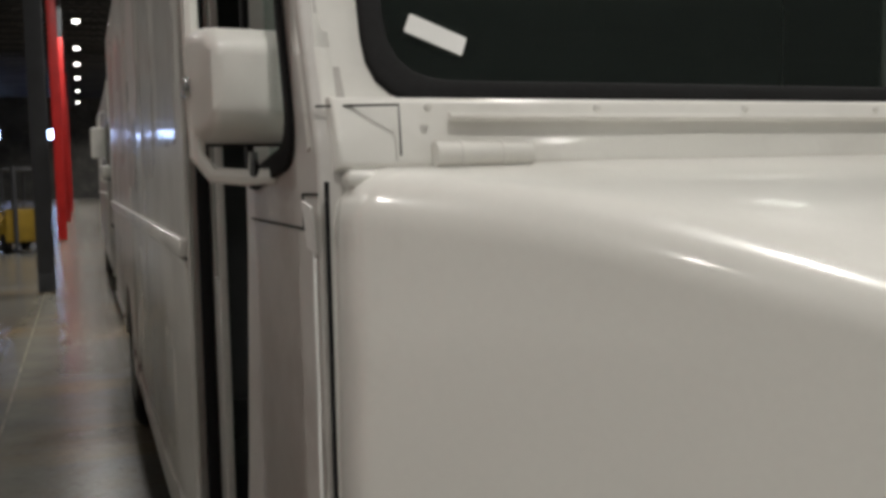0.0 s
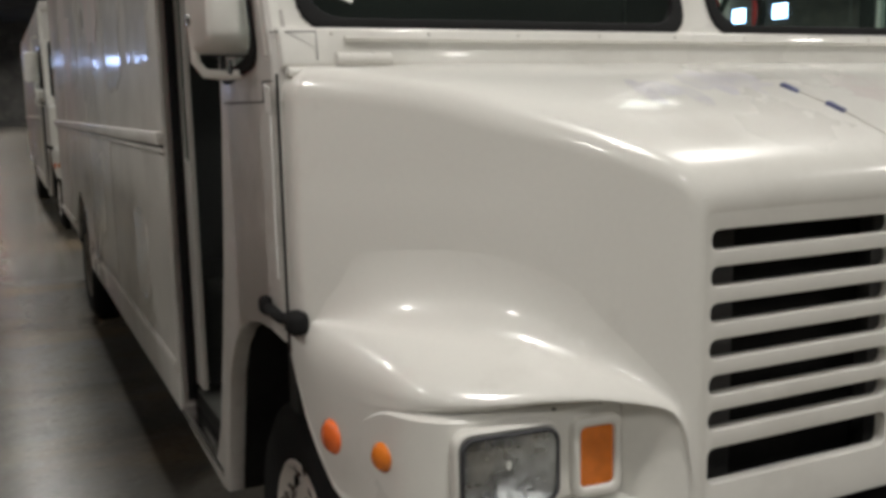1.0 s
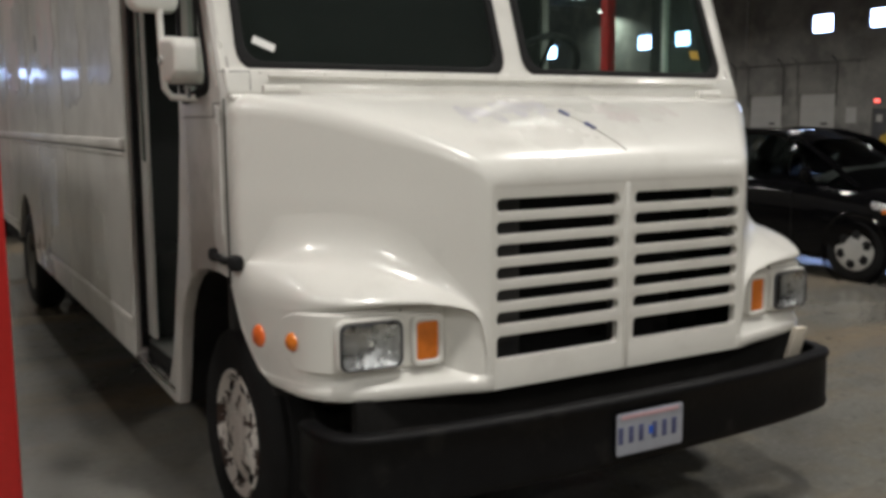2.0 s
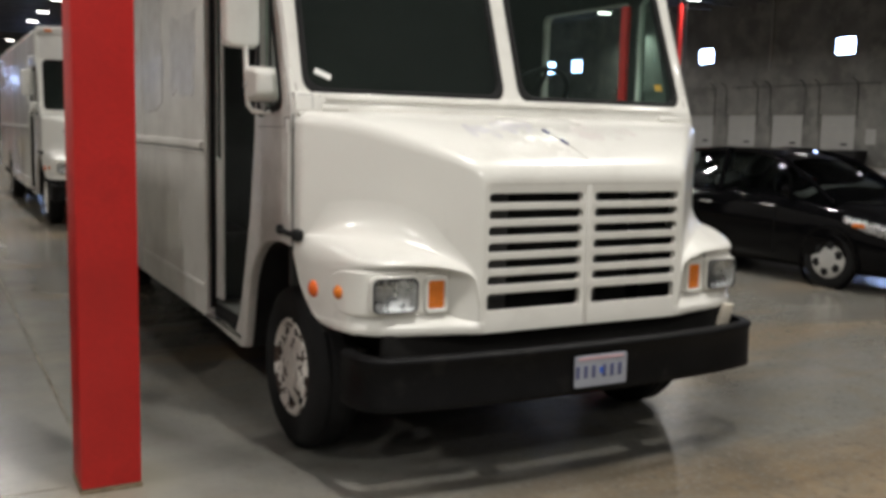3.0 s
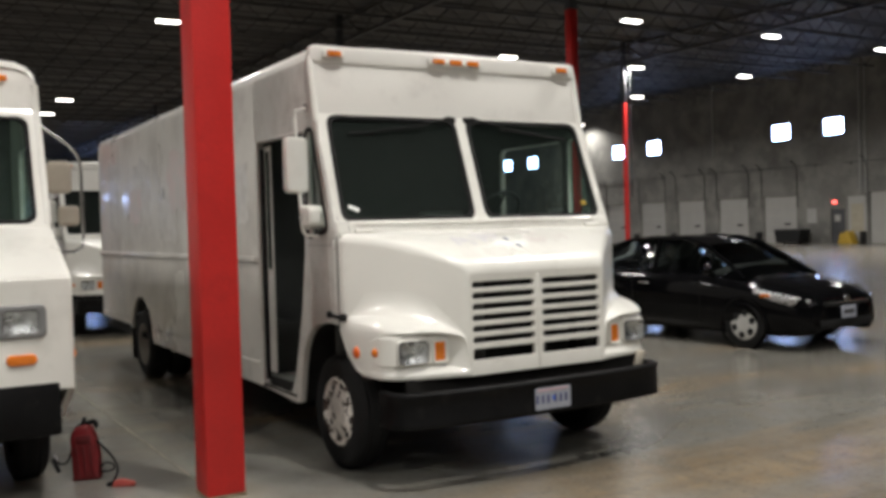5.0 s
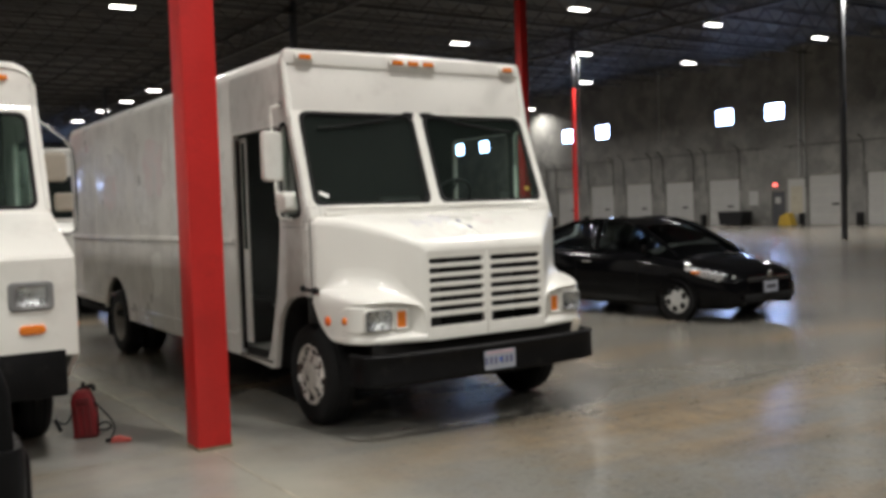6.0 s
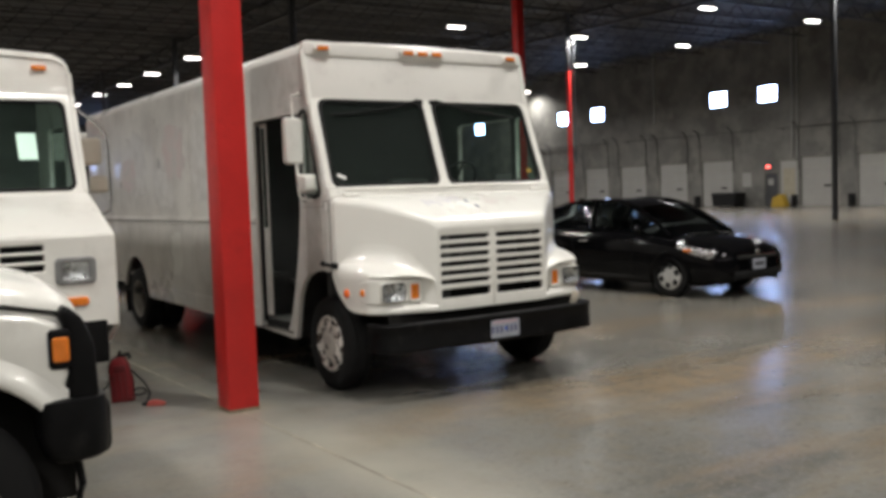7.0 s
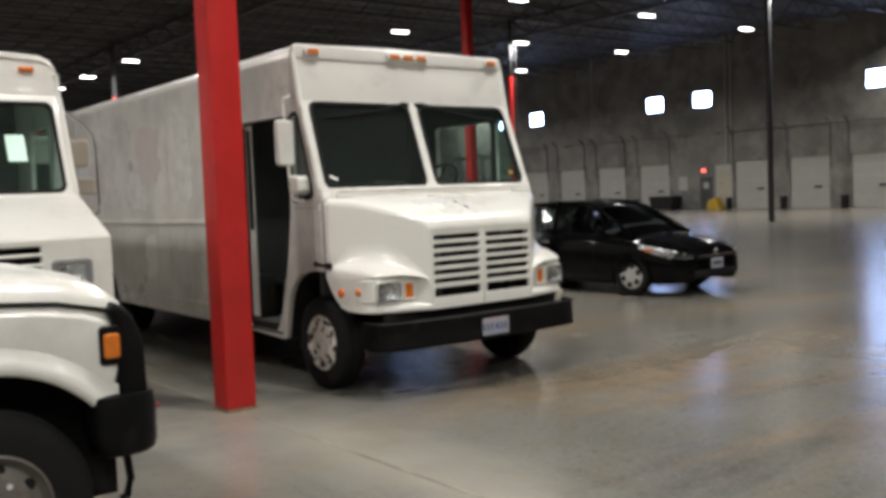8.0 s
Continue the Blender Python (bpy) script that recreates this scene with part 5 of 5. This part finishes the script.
# ---- the second step van, squarer in front ----
def square_van(at):
    van = thing("step_van", "white square-fronted step van with chrome-ringed headlights", "van", "step vans", at)
    side = [(0.0, 0.745), (0.0, 1.44), (0.03, 1.47), (0.72, 1.78), (1.065, 2.64), (1.10, 2.80), (6.9, 2.80), (6.9, 0.62), (5.6, 0.60)] + arc(5.1, 0.45, 0.52, 12, 168) + [(4.56, 0.50), (1.55, 0.50)] + arc(0.98, 0.44, 0.52, 10, 175)[0:11]
    for s in (-1, 1):
        part("side_panel", plate([side, rounded(1.30, 1.65, 1.95, 2.40, 0.06)], 0.05, 0.01, Matrix.Translation((1.145 * s, 0, 0)) @ SIDEWAYS), WHITE, van)
        part("door_glass", plate([rounded(1.29, 1.64, 1.96, 2.41, 0.06)], 0.006, 0, Matrix.Translation((1.145 * s, 0, 0)) @ SIDEWAYS), TINTED, van)
        part("corner_post", tube([(1.145 * s, 0.74, 1.80), (1.145 * s, 1.065, 2.62), (1.140 * s, 1.10, 2.82)], 0.03, 8), WHITE, van)
        f = part("lamp_surround", plate([rounded(-0.15, -0.105, 0.15, 0.105, 0.04), rounded(-0.095, -0.065, 0.095, 0.065, 0.02)], 0.04, 0.012, Matrix.Translation((0.86 * s, -0.01, 1.19)) @ UPRIGHT), material("grey_plastic", (0.20, 0.20, 0.20), 0.4) if "grey_plastic" not in bpy.data.materials else bpy.data.materials["grey_plastic"], van, "grey headlight surround")
        rows = [[(0.86 * s + x, 0.016 * (1 - (x / 0.1) ** 2) * (1 - (z / 0.07) ** 2) - 0.032 + 0.002 * math.sin(x * 210), 1.19 + z) for x in np.linspace(-0.097, 0.097, 9)] for z in np.linspace(-0.067, 0.067, 7)]
        part("headlight", grid(rows), CHROME, f)
        part("headlight_lens", box(0.86 * s - 0.094, 0.86 * s + 0.094, -0.042, -0.037, 1.126, 1.254, 0.002, 1), LENS, f)
        part("turn_signal", plate([rounded(-0.09, -0.036, 0.09, 0.036, 0.035)], 0.05, 0.012, Matrix.Translation((0.86 * s, -0.005, 0.952)) @ UPRIGHT), AMBER, van, "amber oval turn signal")
        part("side_marker", box(min(1.16 * s, 1.20 * s), max(1.16 * s, 1.20 * s), 0.10, 0.19, 0.93, 0.98, 0.012), AMBER, van)
        wheel("front_wheel", van, pose(0.98 * s, 0.98, 0.41), s)
        wheel("rear_wheel", van, pose(1.0 * s, 5.1, 0.41), s, True)
        part("wheel_well", box(min(0.58 * s, 0.66 * s), max(0.58 * s, 0.66 * s), 0.2, 1.6, 0.45, 1.05), DARK, van)
        part("well_top", box(min(0.6 * s, 1.11 * s), max(0.6 * s, 1.11 * s), 0.25, 1.55, 0.98, 1.03), DARK, van)
        # tubular mirror bracket with two heads
        br = part("mirror_bracket", tube([(1.16 * s, 0.96, 1.60), (1.36 * s, 1.02, 1.60), (1.43 * s, 1.06, 1.63), (1.445 * s, 1.08, 1.72), (1.445 * s, 1.10, 2.20), (1.43 * s, 1.10, 2.30), (1.36 * s, 1.08, 2.39), (1.16 * s, 1.04, 2.53)], 0.012, 8), STEEL, van, "steel tubular mirror bracket")
        part("flat_mirror", plate([rounded(-0.085, -0.12, 0.085, 0.12, 0.04)], 0.07, 0.025, pose(1.285 * s, 1.06, 2.15, 90, 0, -10 * s)), IVORY, br, "mirror housing, shade painted into its ivory")
        part("convex_mirror", plate([rounded(-0.075, -0.075, 0.075, 0.075, 0.03)], 0.08, 0.028, pose(1.345 * s, 1.08, 1.865, 90, 0, -10 * s)), IVORY, br, "small mirror housing, shade painted into its ivory")
    slots = [rounded(a, 1.20 + 0.075 * k, a + 0.30, 1.25 + 0.075 * k, 0.012, 3) for k in range(3) for a in (-0.62, -0.30, 0.02, 0.34)]
    part("front_panel", plate([rounded(-1.165, 0.745, 1.165, 1.46, 0.02)] + slots, 0.05, 0.012, Matrix.Translation((0, 0.012, 0)) @ UPRIGHT), WHITE, van, "white front panel with grille slots")
    part("radiator", box(-0.6, 0.7, 0.08, 0.12, 0.85, 1.44), DARK, van)
    part("hood", plate([[(-1.15, 0), (1.15, 0), (1.15, 0.765), (-1.15, 0.765)]], 0.04, 0.012, pose(0, 0.02, 1.452, math.degrees(math.atan2(0.31, 0.69)))), WHITE, van)
    tilt = pose(0, 0.725, 1.765, 90 - 22)
    fr = rounded(-1.07, 0.05, 1.07, 0.865, 0.07)
    part("windscreen_frame", plate([[(-1.165, 0), (1.165, 0), (1.165, 0.95), (-1.165, 0.95)], fr], 0.04, 0.008, tilt), WHITE, van)
    part("windscreen_seal", plate([rounded(-1.08, 0.04, 1.08, 0.875, 0.075), rounded(-1.05, 0.07, 1.05, 0.845, 0.06)], 0.02, 0.005, tilt @ Matrix.Translation((0, 0, 0.018))), BLACK, van)
    part("windscreen", plate([rounded(-1.06, 0.06, 1.06, 0.855, 0.06)], 0.006, 0, tilt), CLEAR, van)
    part("notice_sheet", moved(box(-0.075, 0.075, -0.12, 0.12, -0.002, 0.002), tilt @ Matrix.Translation((0.74, 0.46, -0.012))), PAPER, van, "paper sheet inside the windscreen")
    part("brow_panel", plate([[(-1.165, 0), (1.165, 0), (1.15, 0.18)] + [(1.0 + 0.15 * math.cos(radians(a)), 0.21 + 0.15 * math.sin(radians(a))) for a in (0, 22, 45, 68, 90)] + [(-1.0 - 0.15 * math.cos(radians(a)), 0.21 + 0.15 * math.sin(radians(a))) for a in (90, 68, 45, 22, 0)] + [(-1.15, 0.18)]], 0.04, 0.01, pose(0, 1.075, 2.625, 90 - 10)), WHITE, van)
    prof = [(1.172, 2.76), (1.166, 2.84), (1.145, 2.91), (1.10, 2.965), (1.02, 3.0), (0.6, 3.025)]
    prof = [(-x, z) for x, z in prof] + [(0, 3.03)] + prof[::-1]
    part("roof", grid([[(x, y, z - d) for x, z in prof] for y, d in ((1.09, 0.06), (1.13, 0.01), (1.22, 0), (6.9, 0))], thick=0.02), WHITE, van)
    for x in (-0.9, -0.15, 0.0, 0.15, 0.9):
        part("marker_lens", box(x - 0.06, x + 0.06, 1.055, 1.09, 2.84, 2.885, 0.012), AMBER, van, "amber clearance lamp")
    part("rear_panel", box(-1.15, 1.15, 6.86, 6.9, 0.62, 2.9), SIDE, van)
    part("bumper", box(-1.08, 1.08, -0.02, 0.12, 0.46, 0.80, 0.02), BUMPER, van, "black front bumper")
    part("chassis", box(-0.45, 0.45, 0.2, 6.7, 0.42, 0.62), DARK, van)
    part("floor_pan", box(-1.1, 1.1, 1.5, 6.85, 0.52, 0.56), DARK, van)
    part("bulkhead", box(-1.12, 1.12, 2.4, 2.44, 0.56, 2.85), CABIN, van)
    part("dashboard", box(-1.1, 1.1, 0.76, 1.05, 1.3, 1.76, 0.05, 2), CABIN, van)
    for z, m in ((0.62, ORANGE), (0.70, STEEL), (0.56, STEEL)):
        part("hose_fitting", rod((1.10, 0.32, z), (1.135, 0.32, z), 0.012, None, 8), m, van)
    return van


square_van(pose(-4.02, 1.08, 0))


# ---- the third truck, nose only in view ----
def bonneted_truck(at):
    t = thing("work_truck", "white bonneted work truck with black bumper and trim", "truck", "", at)
    # the nearer flank lies at x = -0.98; the truck faces -y
    for s in (-1, 1):
        edge = [(-0.50, 0.80), (-0.535, 0.93), (-0.535, 1.08), (-0.50, 1.145), (-0.40, 1.185), (-0.2, 1.215), (0.25, 1.250), (0.94, 1.290), (0.94, 0.52), (0.60, 0.52)] + arc(0.0, 0.42, 0.575, 14, 138, 16)
        part("fender", plate([edge], 0.07, 0.025, Matrix.Translation((0.935 * s, 0, 0)) @ SIDEWAYS), WHITE, t, "white front fender", smooth=60)
        rows = []
        for a in np.linspace(8, 146, 30):
            c, z = math.cos(radians(a)), math.sin(radians(a))
            rows.append([(x * s, r * c, 0.42 + r * z) for r, x in ((0.555, 0.90), (0.552, 0.985), (0.562, 0.999), (0.585, 1.002), (0.615, 0.990), (0.650, 0.972), (0.690, 0.966))])
        part("arch_flare", grid(rows, thick=0.004), WHITE, t, "rolled white wheel arch flare", smooth=60)
        part("wheel_well", box(min(0.55 * s, 0.62 * s), max(0.55 * s, 0.62 * s), -0.6, 0.65, 0.3, 1.1), DARK, t)
        wheel("front_wheel", t, pose(0.86 * s, 0.0, 0.41), s, False, material("grey_rim", (0.17, 0.155, 0.135), 0.6, 0.2, 0.2, 6, 60, dirt=(0.07, 0.055, 0.04), dirt_amount=0.5, dirt_scale=5) if "grey_rim" not in bpy.data.materials else bpy.data.materials["grey_rim"])
        trim = softened([(-0.520, 0.80), (-0.535, 0.92), (-0.540, 1.10), (-0.500, 1.185), (-0.53, 1.225), (-0.60, 1.17), (-0.645, 1.05), (-0.655, 0.80)], 0.04, 4)
        tr = part("lamp_trim", plate([trim], 0.17, 0.022, Matrix.Translation((0.895 * s, 0, 0)) @ SIDEWAYS), BUMPER, t, "black headlight trim")
        part("lamp_frame", plate([rounded(-0.548, 0.955, -0.455, 1.125, 0.02)], 0.03, 0.008, Matrix.Translation((0.968 * s, 0, 0)) @ SIDEWAYS), BUMPER, tr)
        part("turn_signal", plate([rounded(-0.538, 0.985, -0.470, 1.090, 0.014)], 0.02, 0.006, Matrix.Translation((0.982 * s, 0, 0)) @ SIDEWAYS), AMBER, tr, "amber corner lamp")
        part("headlight", box(min(0.55 * s, 0.80 * s), max(0.55 * s, 0.80 * s), -0.63, -0.56, 0.92, 1.10, 0.02), CHROME, t)
        rows = []
        for d, z, r in ((0.0, 0.560, 0.80), (0.0, 0.575, 0.97), (0.0, 0.66, 1.0), (0.0, 0.78, 1.0), (0.0, 0.822, 0.95), (0.0, 0.828, 0.70)):
            ring = [(0.80, -0.70), (0.93, -0.695), (0.99, -0.66), (1.025, -0.60), (1.03, -0.52), (1.025, -0.43), (0.98, -0.40), (0.80, -0.40)]
            rows.append([((0.90 + (x - 0.90) * r) * s, -0.55 + (y + 0.55) * r - 0.03 * max(0, 0.66 - z) / 0.1 * (y > -0.5), z) for x, y in softened(ring, 0.03, 2)])
        b = grid(rows, closed_u=True)
        n = len(rows[0])
        b.verts.ensure_lookup_table()
        b.faces.new([b.verts[k] for k in range(n)])
        b.faces.new([b.verts[len(rows) * n - 1 - k] for k in range(n)])
        part("bumper_end", b, BUMPER, t, "rounded black bumper end", smooth=60)
        part("tow_hook", tube([(0.93 * s, -0.55, 0.60), (0.93 * s, -0.57, 0.44), (0.93 * s, -0.55, 0.37), (0.93 * s, -0.52, 0.36)], 0.018, 8), BUMPER, t)
        part("cab_side", box(min(0.88 * s, 0.96 * s), max(0.88 * s, 0.96 * s), 0.95, 2.4, 0.5, 1.45, 0.04, 3), WHITE, t)
        part("cab_pillar", tube([(0.86 * s, 0.98, 1.44), (0.74 * s, 1.55, 2.0), (0.74 * s, 2.35, 2.05), (0.86 * s, 2.42, 1.44)], 0.04, 8), WHITE, t)
    part("bumper", box(-0.90, 0.90, -0.72, -0.56, 0.54, 0.80, 0.05, 3), BUMPER, t, "black front bumper")
    rows = []
    for y, w, z in ((-0.60, 0.76, 1.17), (-0.58, 0.82, 1.22), (-0.50, 0.86, 1.275), (-0.30, 0.88, 1.325), (0.2, 0.89, 1.37), (0.98, 0.90, 1.43)):
        half = [(w + 0.05, z - 0.18), (w + 0.045, z - 0.07), (w, z - 0.015), (w * 0.8, z + 0.01), (w * 0.4, z + 0.03), (0.02, z + 0.035)]
        rows.append([(-x, y, zz) for x, zz in half] + [(x, y, zz) for x, zz in half[::-1]])
    part("hood", grid(rows, thick=-0.012), WHITE, t, smooth=60)
    for s in (-1, 1):
        part("hood_gap", tube([(0.86 * s, -0.58, 1.13), (0.925 * s, -0.50, 1.19), (0.945 * s, -0.30, 1.235), (0.955 * s, 0.2, 1.275), (0.96 * s, 0.95, 1.33)], 0.010, 6), DARK, t)
    part("grille", box(-0.55, 0.55, -0.64, -0.60, 0.84, 1.16, 0.02), BUMPER, t)
    part("firewall", box(-0.9, 0.9, 0.92, 0.98, 0.5, 1.42), WHITE, t)
    part("cab_back", box(-0.9, 0.9, 2.36, 2.42, 0.5, 1.45), WHITE, t)
    part("cab_roof", box(-0.78, 0.78, 1.5, 2.42, 2.0, 2.08, 0.03), WHITE, t)
    part("windscreen", plate([rounded(-0.78, 0, 0.78, 0.80, 0.06)], 0.006, 0, pose(0, 0.99, 1.45, 45)), TINTED, t)
    part("frame_rail", box(-0.45, 0.45, -0.6, 4.6, 0.42, 0.60), DARK, t)
    part("rear_axle", rod((-0.8, 3.6, 0.41), (0.8, 3.6, 0.41), 0.08), DARK, t)
    for s in (-1, 1):
        wheel("rear_wheel", t, pose(0.86 * s, 3.6, 0.41), s, True)
    part("flatbed", box(-1.0, 1.0, 2.55, 4.7, 0.84, 0.94, 0.02), BUMPER, t)
    part("bed_bolster", box(-0.4, 0.4, 2.8, 4.5, 0.60, 0.84), DARK, t)
    return t


TRUCK_HEADING = 88.0
wheel_spot = Vector((-4.49, -2.05, 0))
turn = Euler((0, 0, radians(TRUCK_HEADING))).to_matrix().to_4x4()
bonneted_truck(Matrix.Translation(wheel_spot - turn @ Vector((-0.90, 0, 0))) @ turn @ Matrix.Scale(1.03, 4))


# ---- small things on the floor ----
def charger(at):
    c = thing("battery_charger", "dark red battery jump pack with black handle on the floor", "battery charger", "", at)
    lean = pose(0, 0, 0.004, 0, -3.5, 0)
    case = part("case", moved(plate([softened([(-0.092, 0.0), (0.088, 0.0), (0.096, 0.17), (0.080, 0.29), (0.045, 0.385), (-0.045, 0.375), (-0.088, 0.315)], 0.035, 4)], 0.125, 0.022, UPRIGHT), lean), REDTOOL, c)
    for x in (-0.045, 0.0, 0.045):
        part("case_rib", moved(box(x - 0.006, x + 0.006, -0.070, -0.058, 0.03, 0.24, 0.004), lean), DARKRED, case)
    part("face_plate", moved(box(-0.05, 0.055, -0.067, -0.058, 0.255, 0.315, 0.006), lean), DARKRED, case)
    part("foot", moved(box(-0.095, 0.092, -0.062, 0.062, 0.0, 0.028, 0.010), lean), DARKRED, case)
    part("handle", tube(smooth_line([(-0.100, 0, 0.25), (-0.096, 0, 0.315), (-0.05, 0, 0.372), (0.02, 0, 0.398), (0.055, 0, 0.402), (0.066, 0, 0.365)], 18), 0.017, 8), BLACK, c, "black padded carrying handle")
    part("clip_post", moved(box(-0.012, 0.012, -0.015, 0.015, 0.0, 0.045, 0.005), pose(-0.02, -0.01, 0.395, 0, 14, 0)), BLACK, c)
    part("cable", tube(smooth_line([(0.075, -0.03, 0.27), (0.13, -0.05, 0.22), (0.20, -0.09, 0.15), (0.235, -0.14, 0.09), (0.225, -0.20, 0.035), (0.205, -0.255, 0.020)], 24), 0.008, 6), BLACK, c)
    part("cable", tube(smooth_line([(0.085, -0.02, 0.085), (0.13, -0.04, 0.115), (0.18, -0.07, 0.115), (0.20, -0.09, 0.085), (0.15, -0.06, 0.06), (0.09, -0.02, 0.055)], 20), 0.007, 6), BLACK, c)
    part("cable", tube(smooth_line([(-0.10, 0.0, 0.26), (-0.115, -0.01, 0.18), (-0.135, -0.03, 0.13), (-0.17, -0.04, 0.12), (-0.195, -0.05, 0.14)], 16), 0.007, 6), BLACK, c)
    grip = pose(0.295, -0.27, 0.0, 0, 0, -2)
    cl = part("clamp", moved(plate([softened([(-0.07, 0.0), (0.085, 0.004), (0.085, 0.03), (0.0, 0.052), (-0.05, 0.045)], 0.01, 3)], 0.038, 0.008, UPRIGHT), grip), CLAMPRED, c, "faded red cable clamp lying on the floor")
    part("jaw", moved(box(-0.105, -0.06, -0.013, 0.013, 0.006, 0.034, 0.006), grip), BLACK, cl)
    hook = part("clamp", moved(box(-0.014, 0.014, -0.012, 0.012, -0.055, 0.05, 0.006), pose(-0.205, -0.05, 0.115, 0, -24, 0)), BLACK, c, "black cable clamp hanging from the case")
    part("jaw", tube([(-0.195, -0.05, 0.155), (-0.215, -0.05, 0.185), (-0.205, -0.05, 0.205)], 0.006, 6), STEEL, hook)
    return c


charger(pose(-2.68, 1.72, 0, 0, 0, -25))


def lift_truck(at):
    f = thing("forklift", "yellow forklift parked far down the hall", "forklift", "", at)
    part("body", plate([softened([(-0.9, 0.25), (0.9, 0.25), (0.95, 0.95), (0.2, 1.0), (0.1, 0.7), (-0.5, 0.7), (-0.9, 1.1)], 0.08, 3)], 0.95, 0.04, SIDEWAYS), YELLOW, f)
    part("overhead_guard", box(-0.45, 0.45, -0.6, 0.6, 2.0, 2.06, 0.02), GREYPAINT, f)
    for s in (-1, 1):
        for y in (-0.55, 0.6):
            part("guard_post", rod((0.42 * s, y, 0.9), (0.42 * s, y * 0.9, 2.02), 0.03, None, 8), GREYPAINT, f)
        for y in (-0.6, 0.65):
            part("wheel", moved(lathe([(0, -0.09), (0.2, -0.09), (0.24, -0.07), (0.24, 0.07), (0.2, 0.09), (0, 0.09)], 20), pose(0.42 * s, y, 0.24)), BLACK, f)
        part("mast_rail", box(0.28 * s - 0.04, 0.28 * s + 0.04, -1.05, -0.93, 0.05, 2.1), GREYPAINT, f)
        part("fork", box(0.25 * s - 0.05, 0.25 * s + 0.05, -2.0, -1.0, 0.05, 0.09), GREYPAINT, f)
    return f


lift_truck(pose(-3.05, 25.5, 0, 0, 0, 20))
step_van(pose(0.10, 11.55, 0), "white step van parked behind the first one", plain=True)
